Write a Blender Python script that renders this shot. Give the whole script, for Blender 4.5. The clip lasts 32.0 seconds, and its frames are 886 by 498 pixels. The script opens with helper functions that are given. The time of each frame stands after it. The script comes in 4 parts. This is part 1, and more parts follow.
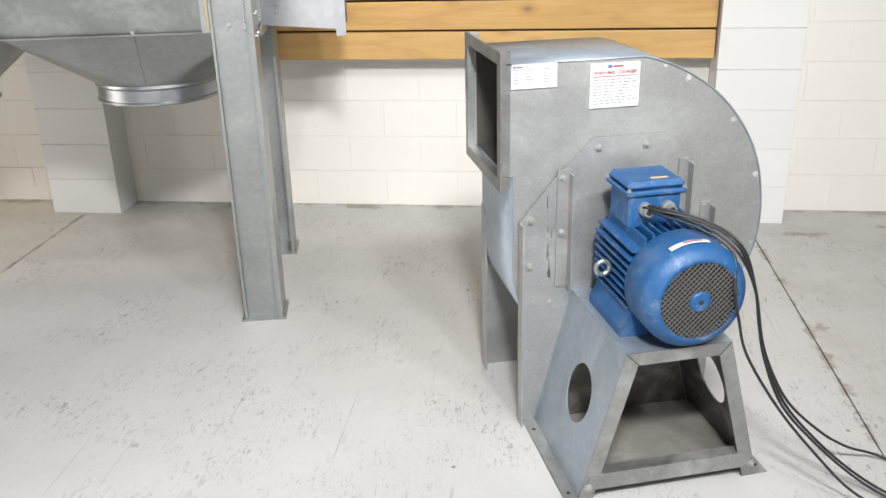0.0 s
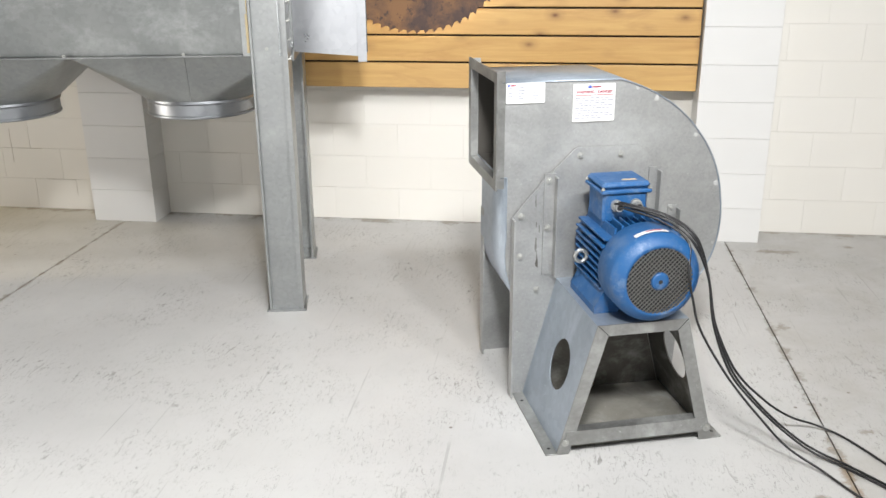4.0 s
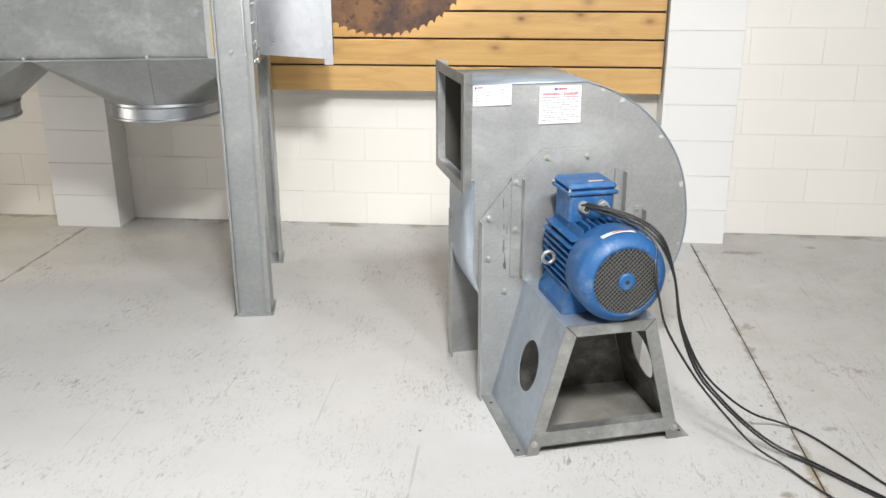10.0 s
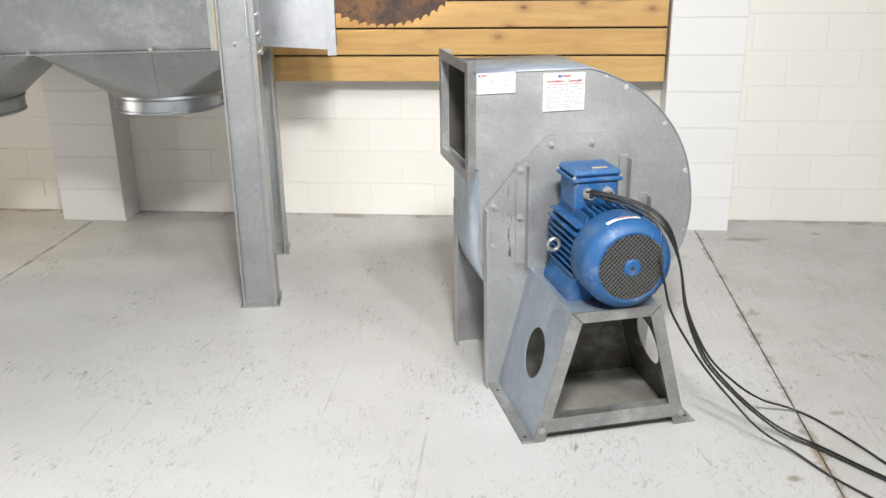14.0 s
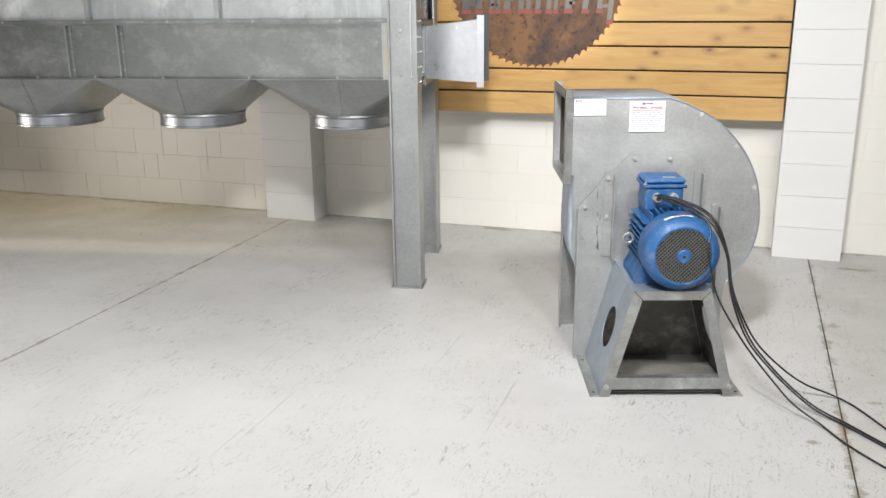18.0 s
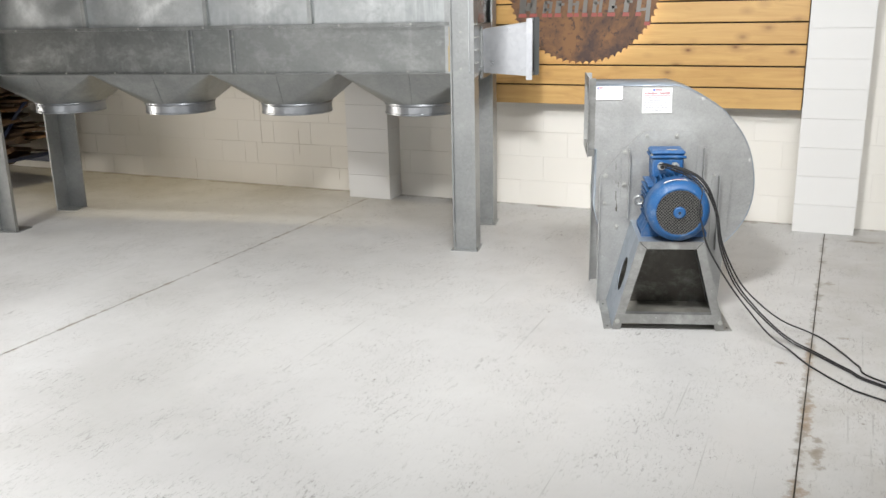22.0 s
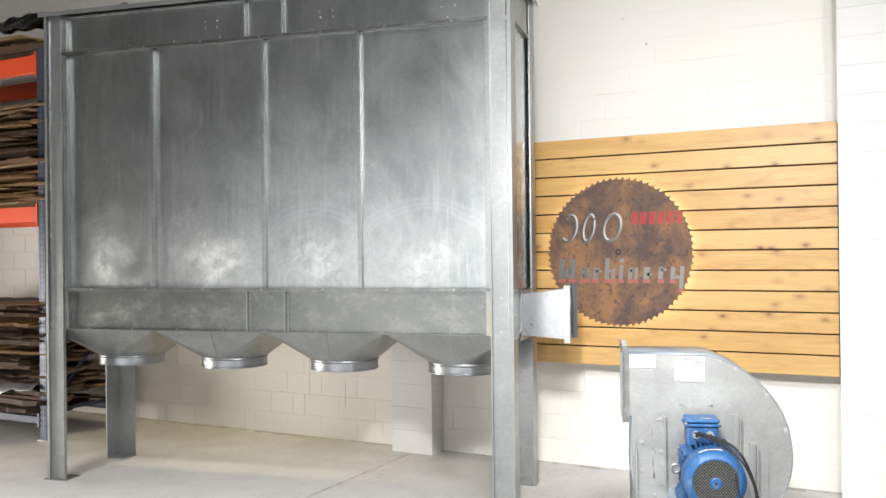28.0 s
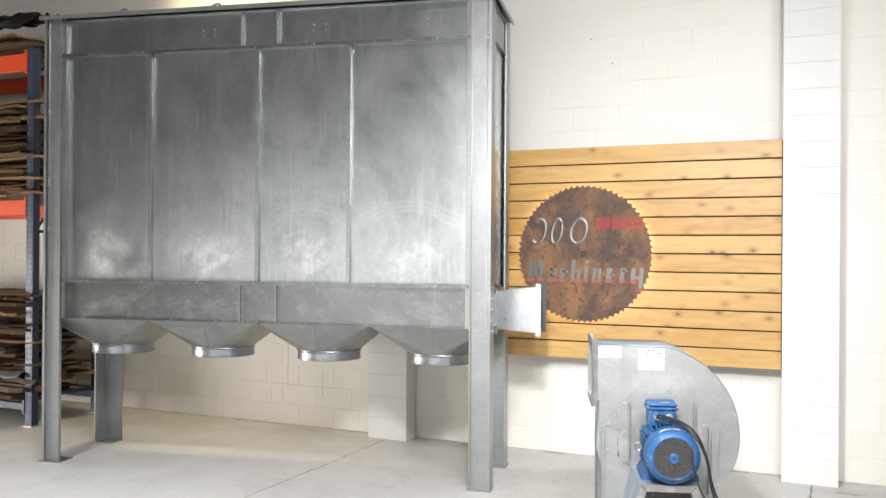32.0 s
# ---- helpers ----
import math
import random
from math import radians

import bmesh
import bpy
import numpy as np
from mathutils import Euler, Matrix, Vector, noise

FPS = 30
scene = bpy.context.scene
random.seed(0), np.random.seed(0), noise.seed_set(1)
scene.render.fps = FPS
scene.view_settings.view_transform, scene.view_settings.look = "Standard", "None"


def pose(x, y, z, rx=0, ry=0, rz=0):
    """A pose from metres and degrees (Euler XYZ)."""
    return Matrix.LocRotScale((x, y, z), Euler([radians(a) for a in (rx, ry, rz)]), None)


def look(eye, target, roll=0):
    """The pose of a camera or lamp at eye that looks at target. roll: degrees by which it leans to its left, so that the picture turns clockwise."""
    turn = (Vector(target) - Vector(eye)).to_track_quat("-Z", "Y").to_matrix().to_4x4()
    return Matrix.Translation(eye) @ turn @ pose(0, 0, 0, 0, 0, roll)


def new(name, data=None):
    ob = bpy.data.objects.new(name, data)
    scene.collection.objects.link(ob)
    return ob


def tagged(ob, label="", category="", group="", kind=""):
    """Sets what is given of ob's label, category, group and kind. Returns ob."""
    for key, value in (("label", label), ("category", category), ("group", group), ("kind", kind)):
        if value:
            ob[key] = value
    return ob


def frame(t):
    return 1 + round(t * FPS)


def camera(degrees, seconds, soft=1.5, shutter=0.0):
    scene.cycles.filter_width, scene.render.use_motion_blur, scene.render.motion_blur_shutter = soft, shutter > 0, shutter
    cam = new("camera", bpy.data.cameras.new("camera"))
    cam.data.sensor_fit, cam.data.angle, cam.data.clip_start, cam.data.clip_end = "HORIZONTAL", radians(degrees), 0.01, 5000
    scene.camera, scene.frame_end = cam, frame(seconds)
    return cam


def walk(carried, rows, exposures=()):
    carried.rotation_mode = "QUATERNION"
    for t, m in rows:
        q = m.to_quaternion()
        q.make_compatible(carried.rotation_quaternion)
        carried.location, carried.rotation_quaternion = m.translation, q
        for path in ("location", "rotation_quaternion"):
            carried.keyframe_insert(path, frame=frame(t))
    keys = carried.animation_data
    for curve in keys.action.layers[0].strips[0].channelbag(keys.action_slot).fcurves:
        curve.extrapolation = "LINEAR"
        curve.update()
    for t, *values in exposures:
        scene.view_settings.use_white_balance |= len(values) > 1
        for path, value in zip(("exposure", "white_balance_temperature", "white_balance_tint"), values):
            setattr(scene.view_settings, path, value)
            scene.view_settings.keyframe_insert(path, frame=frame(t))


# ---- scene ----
cam = camera(53.6, 32.0)
PATH = [
    (0, (0.042, 0.114, 1.594), (-0.182, 1.954, 0.843), -1.5),
    (0.5, (0.036, 0.009, 1.59), (-0.176, 1.855, 0.849), -1.3),
    (1, (-0.007, -0.141, 1.585), (-0.187, 1.715, 0.861), -0.7),
    (1.5, (-0.026, -0.246, 1.583), (-0.163, 1.594, 0.811), -0.4),
    (2, (0.01, -0.294, 1.581), (-0.174, 1.562, 0.857), -1.0),
    (2.5, (0.089, -0.342, 1.59), (-0.121, 1.521, 0.892), 0.3),
    (3, (0.117, -0.359, 1.59), (-0.13, 1.504, 0.907), 0.0),
    (3.5, (0.122, -0.358, 1.593), (-0.131, 1.513, 0.932), -0.3),
    (5.5, (0.102, -0.366, 1.588), (-0.124, 1.507, 0.925), -0.3),
    (6, (0.108, -0.363, 1.591), (-0.11, 1.51, 0.923), -0.3),
    (6.5, (0.107, -0.361, 1.591), (-0.099, 1.516, 0.933), -0.4),
    (7, (0.111, -0.357, 1.589), (-0.088, 1.52, 0.928), -0.4),
    (7.5, (0.111, -0.36, 1.593), (-0.079, 1.523, 0.946), -0.2),
    (8, (0.106, -0.346, 1.589), (-0.103, 1.535, 0.94), -0.0),
    (8.5, (0.117, -0.339, 1.585), (-0.075, 1.539, 0.925), 0.1),
    (9, (0.117, -0.343, 1.586), (-0.067, 1.534, 0.923), -0.1),
    (9.5, (0.118, -0.348, 1.587), (-0.06, 1.533, 0.931), -0.0),
    (10, (0.121, -0.356, 1.583), (-0.056, 1.527, 0.932), -0.1),
    (10.5, (0.117, -0.362, 1.585), (-0.038, 1.517, 0.917), 0.0),
    (11, (0.116, -0.365, 1.581), (-0.037, 1.512, 0.908), -0.4),
    (11.5, (0.111, -0.358, 1.58), (-0.052, 1.515, 0.898), -0.5),
    (12, (0.11, -0.364, 1.576), (-0.06, 1.512, 0.902), -0.6),
    (12.5, (0.112, -0.363, 1.572), (-0.06, 1.514, 0.902), -0.7),
    (13, (0.11, -0.363, 1.576), (-0.065, 1.517, 0.916), -0.6),
    (13.5, (0.106, -0.366, 1.576), (-0.073, 1.513, 0.915), -0.6),
    (14, (0.118, -0.368, 1.574), (-0.068, 1.508, 0.906), -0.8),
    (14.5, (0.152, -0.382, 1.567), (-0.08, 1.491, 0.905), -1.0),
    (16.5, (0.302, -0.791, 1.554), (-0.103, 1.061, 0.917), -0.5),
    (17, (0.394, -0.889, 1.566), (-0.091, 0.963, 0.988), -1.3),
    (17.5, (0.541, -1.016, 1.574), (-0.035, 0.81, 0.996), -0.3),
    (18, (0.611, -1.12, 1.575), (-0.008, 0.699, 1.018), -0.6),
    (18.5, (0.642, -1.279, 1.564), (-0.047, 0.507, 0.985), -0.4),
    (19, (0.694, -1.415, 1.565), (0.003, 0.364, 0.966), -0.7),
    (19.5, (0.759, -1.461, 1.574), (0.07, 0.331, 1.015), -1.4),
    (20, (0.903, -1.5, 1.578), (0.169, 0.275, 1.02), -0.9),
    (20.5, (1.03, -1.556, 1.579), (0.226, 0.185, 1.011), -0.5),
    (21, (1.068, -1.629, 1.583), (0.234, 0.113, 1.062), -1.1),
    (21.5, (1.076, -1.774, 1.587), (0.245, -0.029, 1.074), -1.1),
    (22, (1.096, -1.893, 1.587), (0.298, -0.143, 1.043), -1.3),
    (22.5, (1.14, -1.914, 1.603), (0.298, -0.158, 1.149), -1.3),
    (23, (1.243, -1.906, 1.619), (0.33, -0.165, 1.25), -0.7),
    (23.5, (1.291, -1.915, 1.634), (0.374, -0.162, 1.34), -0.5),
    (24, (1.301, -1.919, 1.648), (0.372, -0.164, 1.411), -0.8),
    (24.5, (1.296, -1.937, 1.667), (0.361, -0.179, 1.483), -1.4),
    (25, (1.3, -1.936, 1.668), (0.353, -0.181, 1.512), -1.4),
    (25.5, (1.29, -1.947, 1.677), (0.353, -0.183, 1.567), -1.0),
    (26, (1.288, -1.954, 1.687), (0.353, -0.188, 1.6), -0.8),
    (26.5, (1.268, -1.967, 1.694), (0.325, -0.205, 1.637), -0.6),
    (28.5, (1.223, -2.057, 1.71), (0.304, -0.281, 1.721), -0.6),
    (29, (1.326, -2.124, 1.721), (0.402, -0.351, 1.705), -0.2),
    (29.5, (1.391, -2.207, 1.726), (0.459, -0.438, 1.678), -0.3),
    (30, (1.395, -2.253, 1.718), (0.488, -0.472, 1.673), 0.18),
    (30.5, (1.322, -2.339, 1.725), (0.454, -0.537, 1.715), 0.00),
    (31, (1.27, -2.443, 1.726), (0.411, -0.639, 1.706), 0.50),
    (31.5, (1.226, -2.522, 1.722), (0.42, -0.692, 1.701), 0.56),
    (32, (1.241, -2.562, 1.706), (0.419, -0.739, 1.71), 0.40),
]
walk(cam, [(t, look(eye, target, roll)) for t, eye, target, roll in PATH], [(0, -0.08), (14, -0.1), (20, -0.22), (21, -0.24), (22, -0.19), (24, 0.0), (25, 0.13), (28.5, 0.26), (32, 0.22)])

# ---- light ----
world = bpy.data.worlds.new("world")
scene.world = world
world.use_nodes = True
world.node_tree.nodes["Background"].inputs[0].default_value = (0.8, 0.9, 1.0, 1)
world.node_tree.nodes["Background"].inputs[1].default_value = 0.05
scene.view_settings.exposure = 0.0
ROOF = 6.2
# reflector lamps hung from the roof: place, watts, aim, cone, colour, length and breadth
LAMPS = [
    ((0.25, 0.05, 3.05), 60, (-0.3, 3.9, 0.3), 96, (0.99, 0.995, 1.0), (0.36, 0.28)),
    ((-0.4, 0.25, 5.75), 20, (-0.9, 3.6, 1.2), 150, (1.0, 0.985, 0.96), (0.4, 0.25)),
    ((2.2, -2.1, 5.75), 100, (-0.3, 3.6, 0.6), 120, (0.99, 0.995, 1.0), (0.4, 0.25)),
    ((3.6, -1.25, 5.75), 62, (-0.6, 3.2, 0.4), 116, (0.99, 0.995, 1.0), (0.36, 0.25)),
    # two unseen downlights added to brighten the floor
    ((-3.4, -0.6, 5.75), 158, (-3.4, -0.59, 0.0), 80, (0.98, 0.99, 1.0), (0.8, 0.34)),
    ((0.2, -3.6, 5.75), 172, (0.2, -3.59, 0.0), 100, (0.98, 0.99, 1.0), (0.8, 0.34)),
    # unseen warm strip added to tint the wall behind the collector
    ((-4.3, 4.42, 4.9), 22, (-4.3, 4.43, 0.0), 84, (1.0, 0.83, 0.5), (1.6, 0.12)),
]
for spot, watts, aim, cone, tint, (long, broad) in LAMPS:
    lamp = bpy.data.lights.new("flood_light", "AREA")
    lamp.shape, lamp.size, lamp.size_y, lamp.energy, lamp.spread = "RECTANGLE", long, broad, watts, radians(cone)
    lamp.color = tint
    new("flood_light", lamp).matrix_world = look(spot, aim) if long < 1 else pose(*spot)
# area lamps in unseen, assumed doorways behind and beside the camera, standing for daylight
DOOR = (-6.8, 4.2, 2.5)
sky = bpy.data.lights.new("assumed_door_light", "AREA")
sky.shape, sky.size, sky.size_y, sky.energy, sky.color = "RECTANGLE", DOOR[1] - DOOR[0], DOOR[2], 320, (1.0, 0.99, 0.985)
new("assumed_door_light", sky).matrix_world = pose((DOOR[0] + DOOR[1]) / 2, -13.1, DOOR[2] / 2, 90, 0, 0)
EAST = (-8.5, -3.0, 3.2)
sky = bpy.data.lights.new("assumed_side_door_light", "AREA")
sky.shape, sky.size, sky.size_y, sky.energy, sky.color = "RECTANGLE", EAST[1] - EAST[0], EAST[2], 120, (1.0, 0.99, 0.975)
new("assumed_side_door_light", sky).matrix_world = pose(8.1, (EAST[0] + EAST[1]) / 2, EAST[2] / 2, 90, 0, 90)

WEST = (-1.4, 1.8, 1.5)
sky = bpy.data.lights.new("west_door_daylight", "AREA")
sky.shape, sky.size, sky.size_y, sky.energy, sky.color = "RECTANGLE", WEST[1] - WEST[0], WEST[2], 330, (1.0, 0.93, 0.85)
new("west_door_daylight", sky).matrix_world = pose(-9.1, (WEST[0] + WEST[1]) / 2, WEST[2] / 2, 90, 0, -90)

# ---- materials ----
def mat(name, colour, rough=0.5, metal=0.0):
    m = bpy.data.materials.new(name)
    m.use_nodes = True
    b = m.node_tree.nodes["Principled BSDF"]
    b.inputs["Base Color"].default_value = (*colour, 1)
    b.inputs["Roughness"].default_value = rough
    b.inputs["Metallic"].default_value = metal
    return m


class Nodes:
    """Short hand for building a node tree on a material made by mat()."""

    def __init__(self, m):
        self.t = m.node_tree
        self.b = self.t.nodes["Principled BSDF"]
        self.co = self.t.nodes.new("ShaderNodeTexCoord").outputs["Object"]

    def node(self, kind, **values):
        n = self.t.nodes.new(kind)
        for key, value in values.items():
            n.inputs[key.replace("_", " ")].default_value = value
        return n

    def link(self, a, b):
        self.t.links.new(a, b)
        return self

    def stretch(self, sx, sy, sz, rot=(0, 0, 0), source=None):
        n = self.node("ShaderNodeMapping")
        n.inputs["Scale"].default_value = (sx, sy, sz)
        n.inputs["Rotation"].default_value = rot
        self.link(source or self.co, n.inputs["Vector"])
        return n.outputs[0]

    def noise(self, scale, detail=4.0, rough=0.55, vector=None, distortion=0.0):
        n = self.node("ShaderNodeTexNoise", Scale=scale, Detail=detail, Roughness=rough, Distortion=distortion)
        self.link(vector or self.co, n.inputs["Vector"])
        return n.outputs["Fac"]

    def voronoi(self, scale, vector=None, out="Color"):
        n = self.node("ShaderNodeTexVoronoi", Scale=scale)
        self.link(vector or self.co, n.inputs["Vector"])
        return n.outputs[out]

    def ramp(self, fac, *stops):
        n = self.t.nodes.new("ShaderNodeValToRGB")
        el = n.color_ramp.elements
        while len(el) < len(stops):
            el.new(0.5)
        for e, (p, c) in zip(el, stops):
            e.position = p
            e.color = (*c, 1) if isinstance(c, tuple) else (c, c, c, 1)
        self.link(fac, n.inputs[0])
        return n.outputs[0]

    def mix(self, fac, a, b, blend="MIX"):
        n = self.t.nodes.new("ShaderNodeMix")
        n.data_type, n.blend_type = "RGBA", blend
        for sock, v in ((n.inputs[0], fac), (n.inputs[6], a), (n.inputs[7], b)):
            if isinstance(v, bpy.types.NodeSocket):
                self.link(v, sock)
            elif isinstance(v, tuple):
                sock.default_value = (*v, 1)
            else:
                sock.default_value = v
        return n.outputs[2]

    def colour(self, c):
        return self.link(c, self.b.inputs["Base Color"])

    def rough(self, c):
        return self.link(c, self.b.inputs["Roughness"])

    def bump(self, height, strength=0.2, distance=0.002):
        n = self.node("ShaderNodeBump", Strength=strength, Distance=distance)
        self.link(height, n.inputs["Height"])
        return self.link(n.outputs[0], self.b.inputs["Normal"])

    def random(self):
        return self.t.nodes.new("ShaderNodeObjectInfo").outputs["Random"]


def galvanised(name, dark, light, rough=(0.3, 0.5), spangle=55.0, metal=0.9, smear=0.35, dent=0.15, fleck=0.5, bloom=0.0, cloud=9.0):
    """Zinc-coated sheet: spangle, broad tone, streaks, nicks and, where bloom is given, patches of white oxide."""
    m = mat(name, light, 0.4, metal)
    n = Nodes(m)
    cells = n.ramp(n.voronoi(spangle), (0.0, 0.35), (1.0, 0.65))
    broad = n.noise(1.7, 5, 0.6, distortion=0.6)
    base = n.mix(n.ramp(broad, (0.3, 0.0), (0.7, 1.0)), dark, light)
    base = n.mix(0.22, base, cells, "OVERLAY")
    streaks = n.ramp(n.noise(5.0, 6, 0.65, n.stretch(1, 1, 0.25), 0.8), (0.56, 0.0), (0.78, 1.0))
    pale = tuple(min(1.0, c * 1.35 + 0.04) for c in light)
    base = n.mix(n.mix(1.0, streaks, (smear, smear, smear), "MULTIPLY"), base, pale)
    nick = n.ramp(n.noise(48, 8, 0.75, distortion=0.4), (0.63, 0.0), (0.67, fleck))
    base = n.mix(n.mix(1.0, nick, n.ramp(n.noise(3.5, 4, 0.6), (0.45, 0.0), (0.6, 1.0)), "MULTIPLY"), base, pale)
    gloss = n.ramp(n.noise(cloud, 6, 0.65, distortion=0.15), (0.3, rough[0]), (0.7, rough[1]))
    if bloom:
        patch = n.mix(1.0, n.ramp(n.noise(4.5, 8, 0.72, n.stretch(1, 1, 1.5), 0.25), (0.47, 0.0), (0.68, 1.0)), n.ramp(n.noise(19, 7, 0.75, distortion=0.7), (0.3, 0.25), (0.65, 1.0)), "MULTIPLY")
        patch = n.mix(1.0, patch, (bloom, bloom, bloom), "MULTIPLY")
        base = n.mix(patch, base, (0.60, 0.615, 0.60))
        gloss = n.mix(patch, gloss, (0.62, 0.62, 0.62))
        n.link(n.ramp(patch, (0.0, metal), (1.0, metal * 0.45)), n.b.inputs["Metallic"])
    n.colour(base)
    n.rough(gloss)
    n.bump(n.noise(2.0, 2, 0.4), dent, 0.01)
    return m


STEEL = galvanised("galvanised_steel", (0.165, 0.174, 0.172), (0.235, 0.241, 0.236), (0.30, 0.38), 55, 0.95, 0.4, 0.03, 0.3, 0.36, 3.0)
POST = galvanised("galvanised_post", (0.275, 0.285, 0.284), (0.345, 0.353, 0.35), (0.34, 0.46), 70, 0.8, 0.15, 0.06, 0.3, 0.2)
BRIGHT = galvanised("bright_steel", (0.26, 0.273, 0.292), (0.34, 0.353, 0.368), (0.30, 0.42), 30, 0.95, 0.15)
FRAME = galvanised("grimy_galvanised_frame", (0.19, 0.19, 0.182), (0.38, 0.382, 0.37), (0.36, 0.52), 60, 0.8, 0.5, 0.1, 0.9, 0.5)
FAN = galvanised("dull_galvanised_steel", (0.305, 0.309, 0.305), (0.395, 0.398, 0.39), (0.42, 0.6), 130, 0.7, 0.4, 0.08, 0.9, 0.3)
STAND = galvanised("bluish_galvanised_steel", (0.26, 0.305, 0.355), (0.43, 0.48, 0.54), (0.38, 0.55), 40, 0.7, 0.5, 0.15, 0.9)
DUCT = galvanised("pale_galvanised_steel", (0.45, 0.465, 0.49), (0.54, 0.55, 0.57), (0.26, 0.36), 35, 0.85, 0.12, 0.1, 0.08)
SHEEN = galvanised("clean_galvanised_sheet", (0.42, 0.44, 0.45), (0.5, 0.515, 0.52), (0.2, 0.3), 50, 1.0, 0.1, 0.03)
HOPPER = galvanised("matt_galvanised_sheet", (0.29, 0.302, 0.30), (0.365, 0.376, 0.37), (0.30, 0.40), 70, 0.93, 0.25, 0.05, 0.3, 0.3)
# the front sheets carry pale oxide smears low down
PANEL = galvanised("smeared_galvanised_sheet", (0.425, 0.447, 0.45), (0.445, 0.466, 0.468), (0.28, 0.35), 60, 1.0, 0.12, 0.015, 0.12, 0.12, 2.2)
n = Nodes(PANEL)
base = n.b.inputs["Base Color"].links[0].from_socket
xyz = n.node("ShaderNodeSeparateXYZ")
n.link(n.co, xyz.inputs[0])
span = n.node("ShaderNodeMapRange", From_Min=1.4, From_Max=3.3)
n.link(xyz.outputs[2], span.inputs[0])
# one wiped patch low in each bay, under faint arcs where a hand has rubbed the sheet
band = n.ramp(span.outputs[0], (0.02, 0.0), (0.06, 0.25), (0.17, 0.3), (0.34, 0.08), (0.8, 0.03))
arcs = None
for xc, half, much in ((0.55, 0.30, 1.0), (1.40, 0.36, 0.95), (2.20, 0.30, 0.9), (3.01, 0.38, 0.65)):
    m = n.node("ShaderNodeMapping")
    m.inputs["Location"].default_value = (-xc / half, 0, -1.62 / 0.30)
    m.inputs["Scale"].default_value = (1 / half, 0, 1 / 0.30)
    n.link(n.co, m.inputs["Vector"])
    d = n.node("ShaderNodeVectorMath")
    d.operation = "LENGTH"
    n.link(m.outputs[0], d.inputs[0])
    far = n.node("ShaderNodeMath")
    far.operation = "MULTIPLY_ADD"
    n.link(n.noise(5, 6, 0.65), far.inputs[0])
    far.inputs[1].default_value = 0.9
    n.link(d.outputs["Value"], far.inputs[2])
    half_far = n.node("ShaderNodeMath")
    half_far.operation = "MULTIPLY"
    n.link(far.outputs[0], half_far.inputs[0])
    half_far.inputs[1].default_value = 0.4
    band = n.mix(1.0, band, n.ramp(half_far.outputs[0], (0.30, much), (0.62, 0.0)), "LIGHTEN")
    ring = n.node("ShaderNodeMath")
    ring.operation = "MULTIPLY_ADD"
    n.link(n.noise(2.5, 3, 0.5), ring.inputs[0])
    ring.inputs[1].default_value = 0.35
    n.link(d.outputs["Value"], ring.inputs[2])
    third = n.node("ShaderNodeMath")
    third.operation = "MULTIPLY"
    n.link(ring.outputs[0], third.inputs[0])
    third.inputs[1].default_value = 0.4
    stripe = n.ramp(third.outputs[0], (0.54, 0.0), (0.57, 0.2), (0.585, 0.05), (0.61, 0.22), (0.63, 0.04), (0.66, 0.16), (0.70, 0.0))
    arcs = stripe if arcs is None else n.mix(1.0, arcs, stripe, "LIGHTEN")
blot = n.mix(1.0, n.ramp(n.noise(2.6, 5, 0.6, n.stretch(1, 1, 0.8), 0.2), (0.36, 0.0), (0.56, 1.0)), n.ramp(n.noise(13, 8, 0.72, distortion=0.6), (0.36, 0.15), (0.62, 1.0)), "MULTIPLY")
smear = n.mix(1.0, band, blot, "MULTIPLY")
drips = n.mix(1.0, n.ramp(n.noise(26, 5, 0.65, n.stretch(1, 1, 0.07)), (0.48, 0.0), (0.72, 1.0)), n.ramp(n.noise(2.6, 4, 0.55), (0.42, 0.0), (0.62, 0.65)), "MULTIPLY")
# smoky dull areas and a few pale squiggles where something scraped by
smoke = n.ramp(n.noise(1.5, 7, 0.7, n.stretch(1, 1, 0.7), 0.5), (0.40, 0.0), (0.62, 0.85))
base = n.mix(smoke, base, (0.29, 0.308, 0.31))
scrape = n.mix(1.0, n.ramp(n.noise(7.5, 5, 0.6, n.stretch(1.6, 1, 0.8), 2.2), (0.487, 0.0), (0.498, 0.55), (0.509, 0.0)), n.ramp(n.noise(2.1, 4, 0.6, distortion=0.3), (0.56, 0.0), (0.68, 1.0)), "MULTIPLY")
base = n.mix(scrape, base, (0.72, 0.74, 0.75))
base = n.mix(drips, base, (0.56, 0.58, 0.585))
base = n.mix(arcs, base, (0.56, 0.585, 0.6))
n.colour(n.mix(smear, base, (0.70, 0.72, 0.72)))
n.rough(n.mix(smear, n.b.inputs["Roughness"].links[0].from_socket, (0.6, 0.6, 0.6)))
n.link(n.ramp(smear, (0.0, 1.0), (1.0, 0.5)), n.b.inputs["Metallic"])
BOLT = mat("zinc_bolt", (0.42, 0.42, 0.4), 0.5, 0.75)
WIRE = mat("dull_wire", (0.135, 0.132, 0.125), 0.5, 0.4)
DARK = mat("dark_gap", (0.02, 0.02, 0.02), 0.8)
RUBBER = mat("black_cable", (0.012, 0.012, 0.013), 0.45)
LABEL = mat("white_label", (0.62, 0.62, 0.61), 0.5)
INK = mat("grey_ink", (0.2, 0.205, 0.24), 0.6)
PUTTY = mat("pale_weld_putty", (0.35, 0.35, 0.338), 0.7)
REDINK = mat("red_ink", (0.28, 0.06, 0.08), 0.6)
BLUEINK = mat("blue_ink", (0.07, 0.1, 0.38), 0.6)
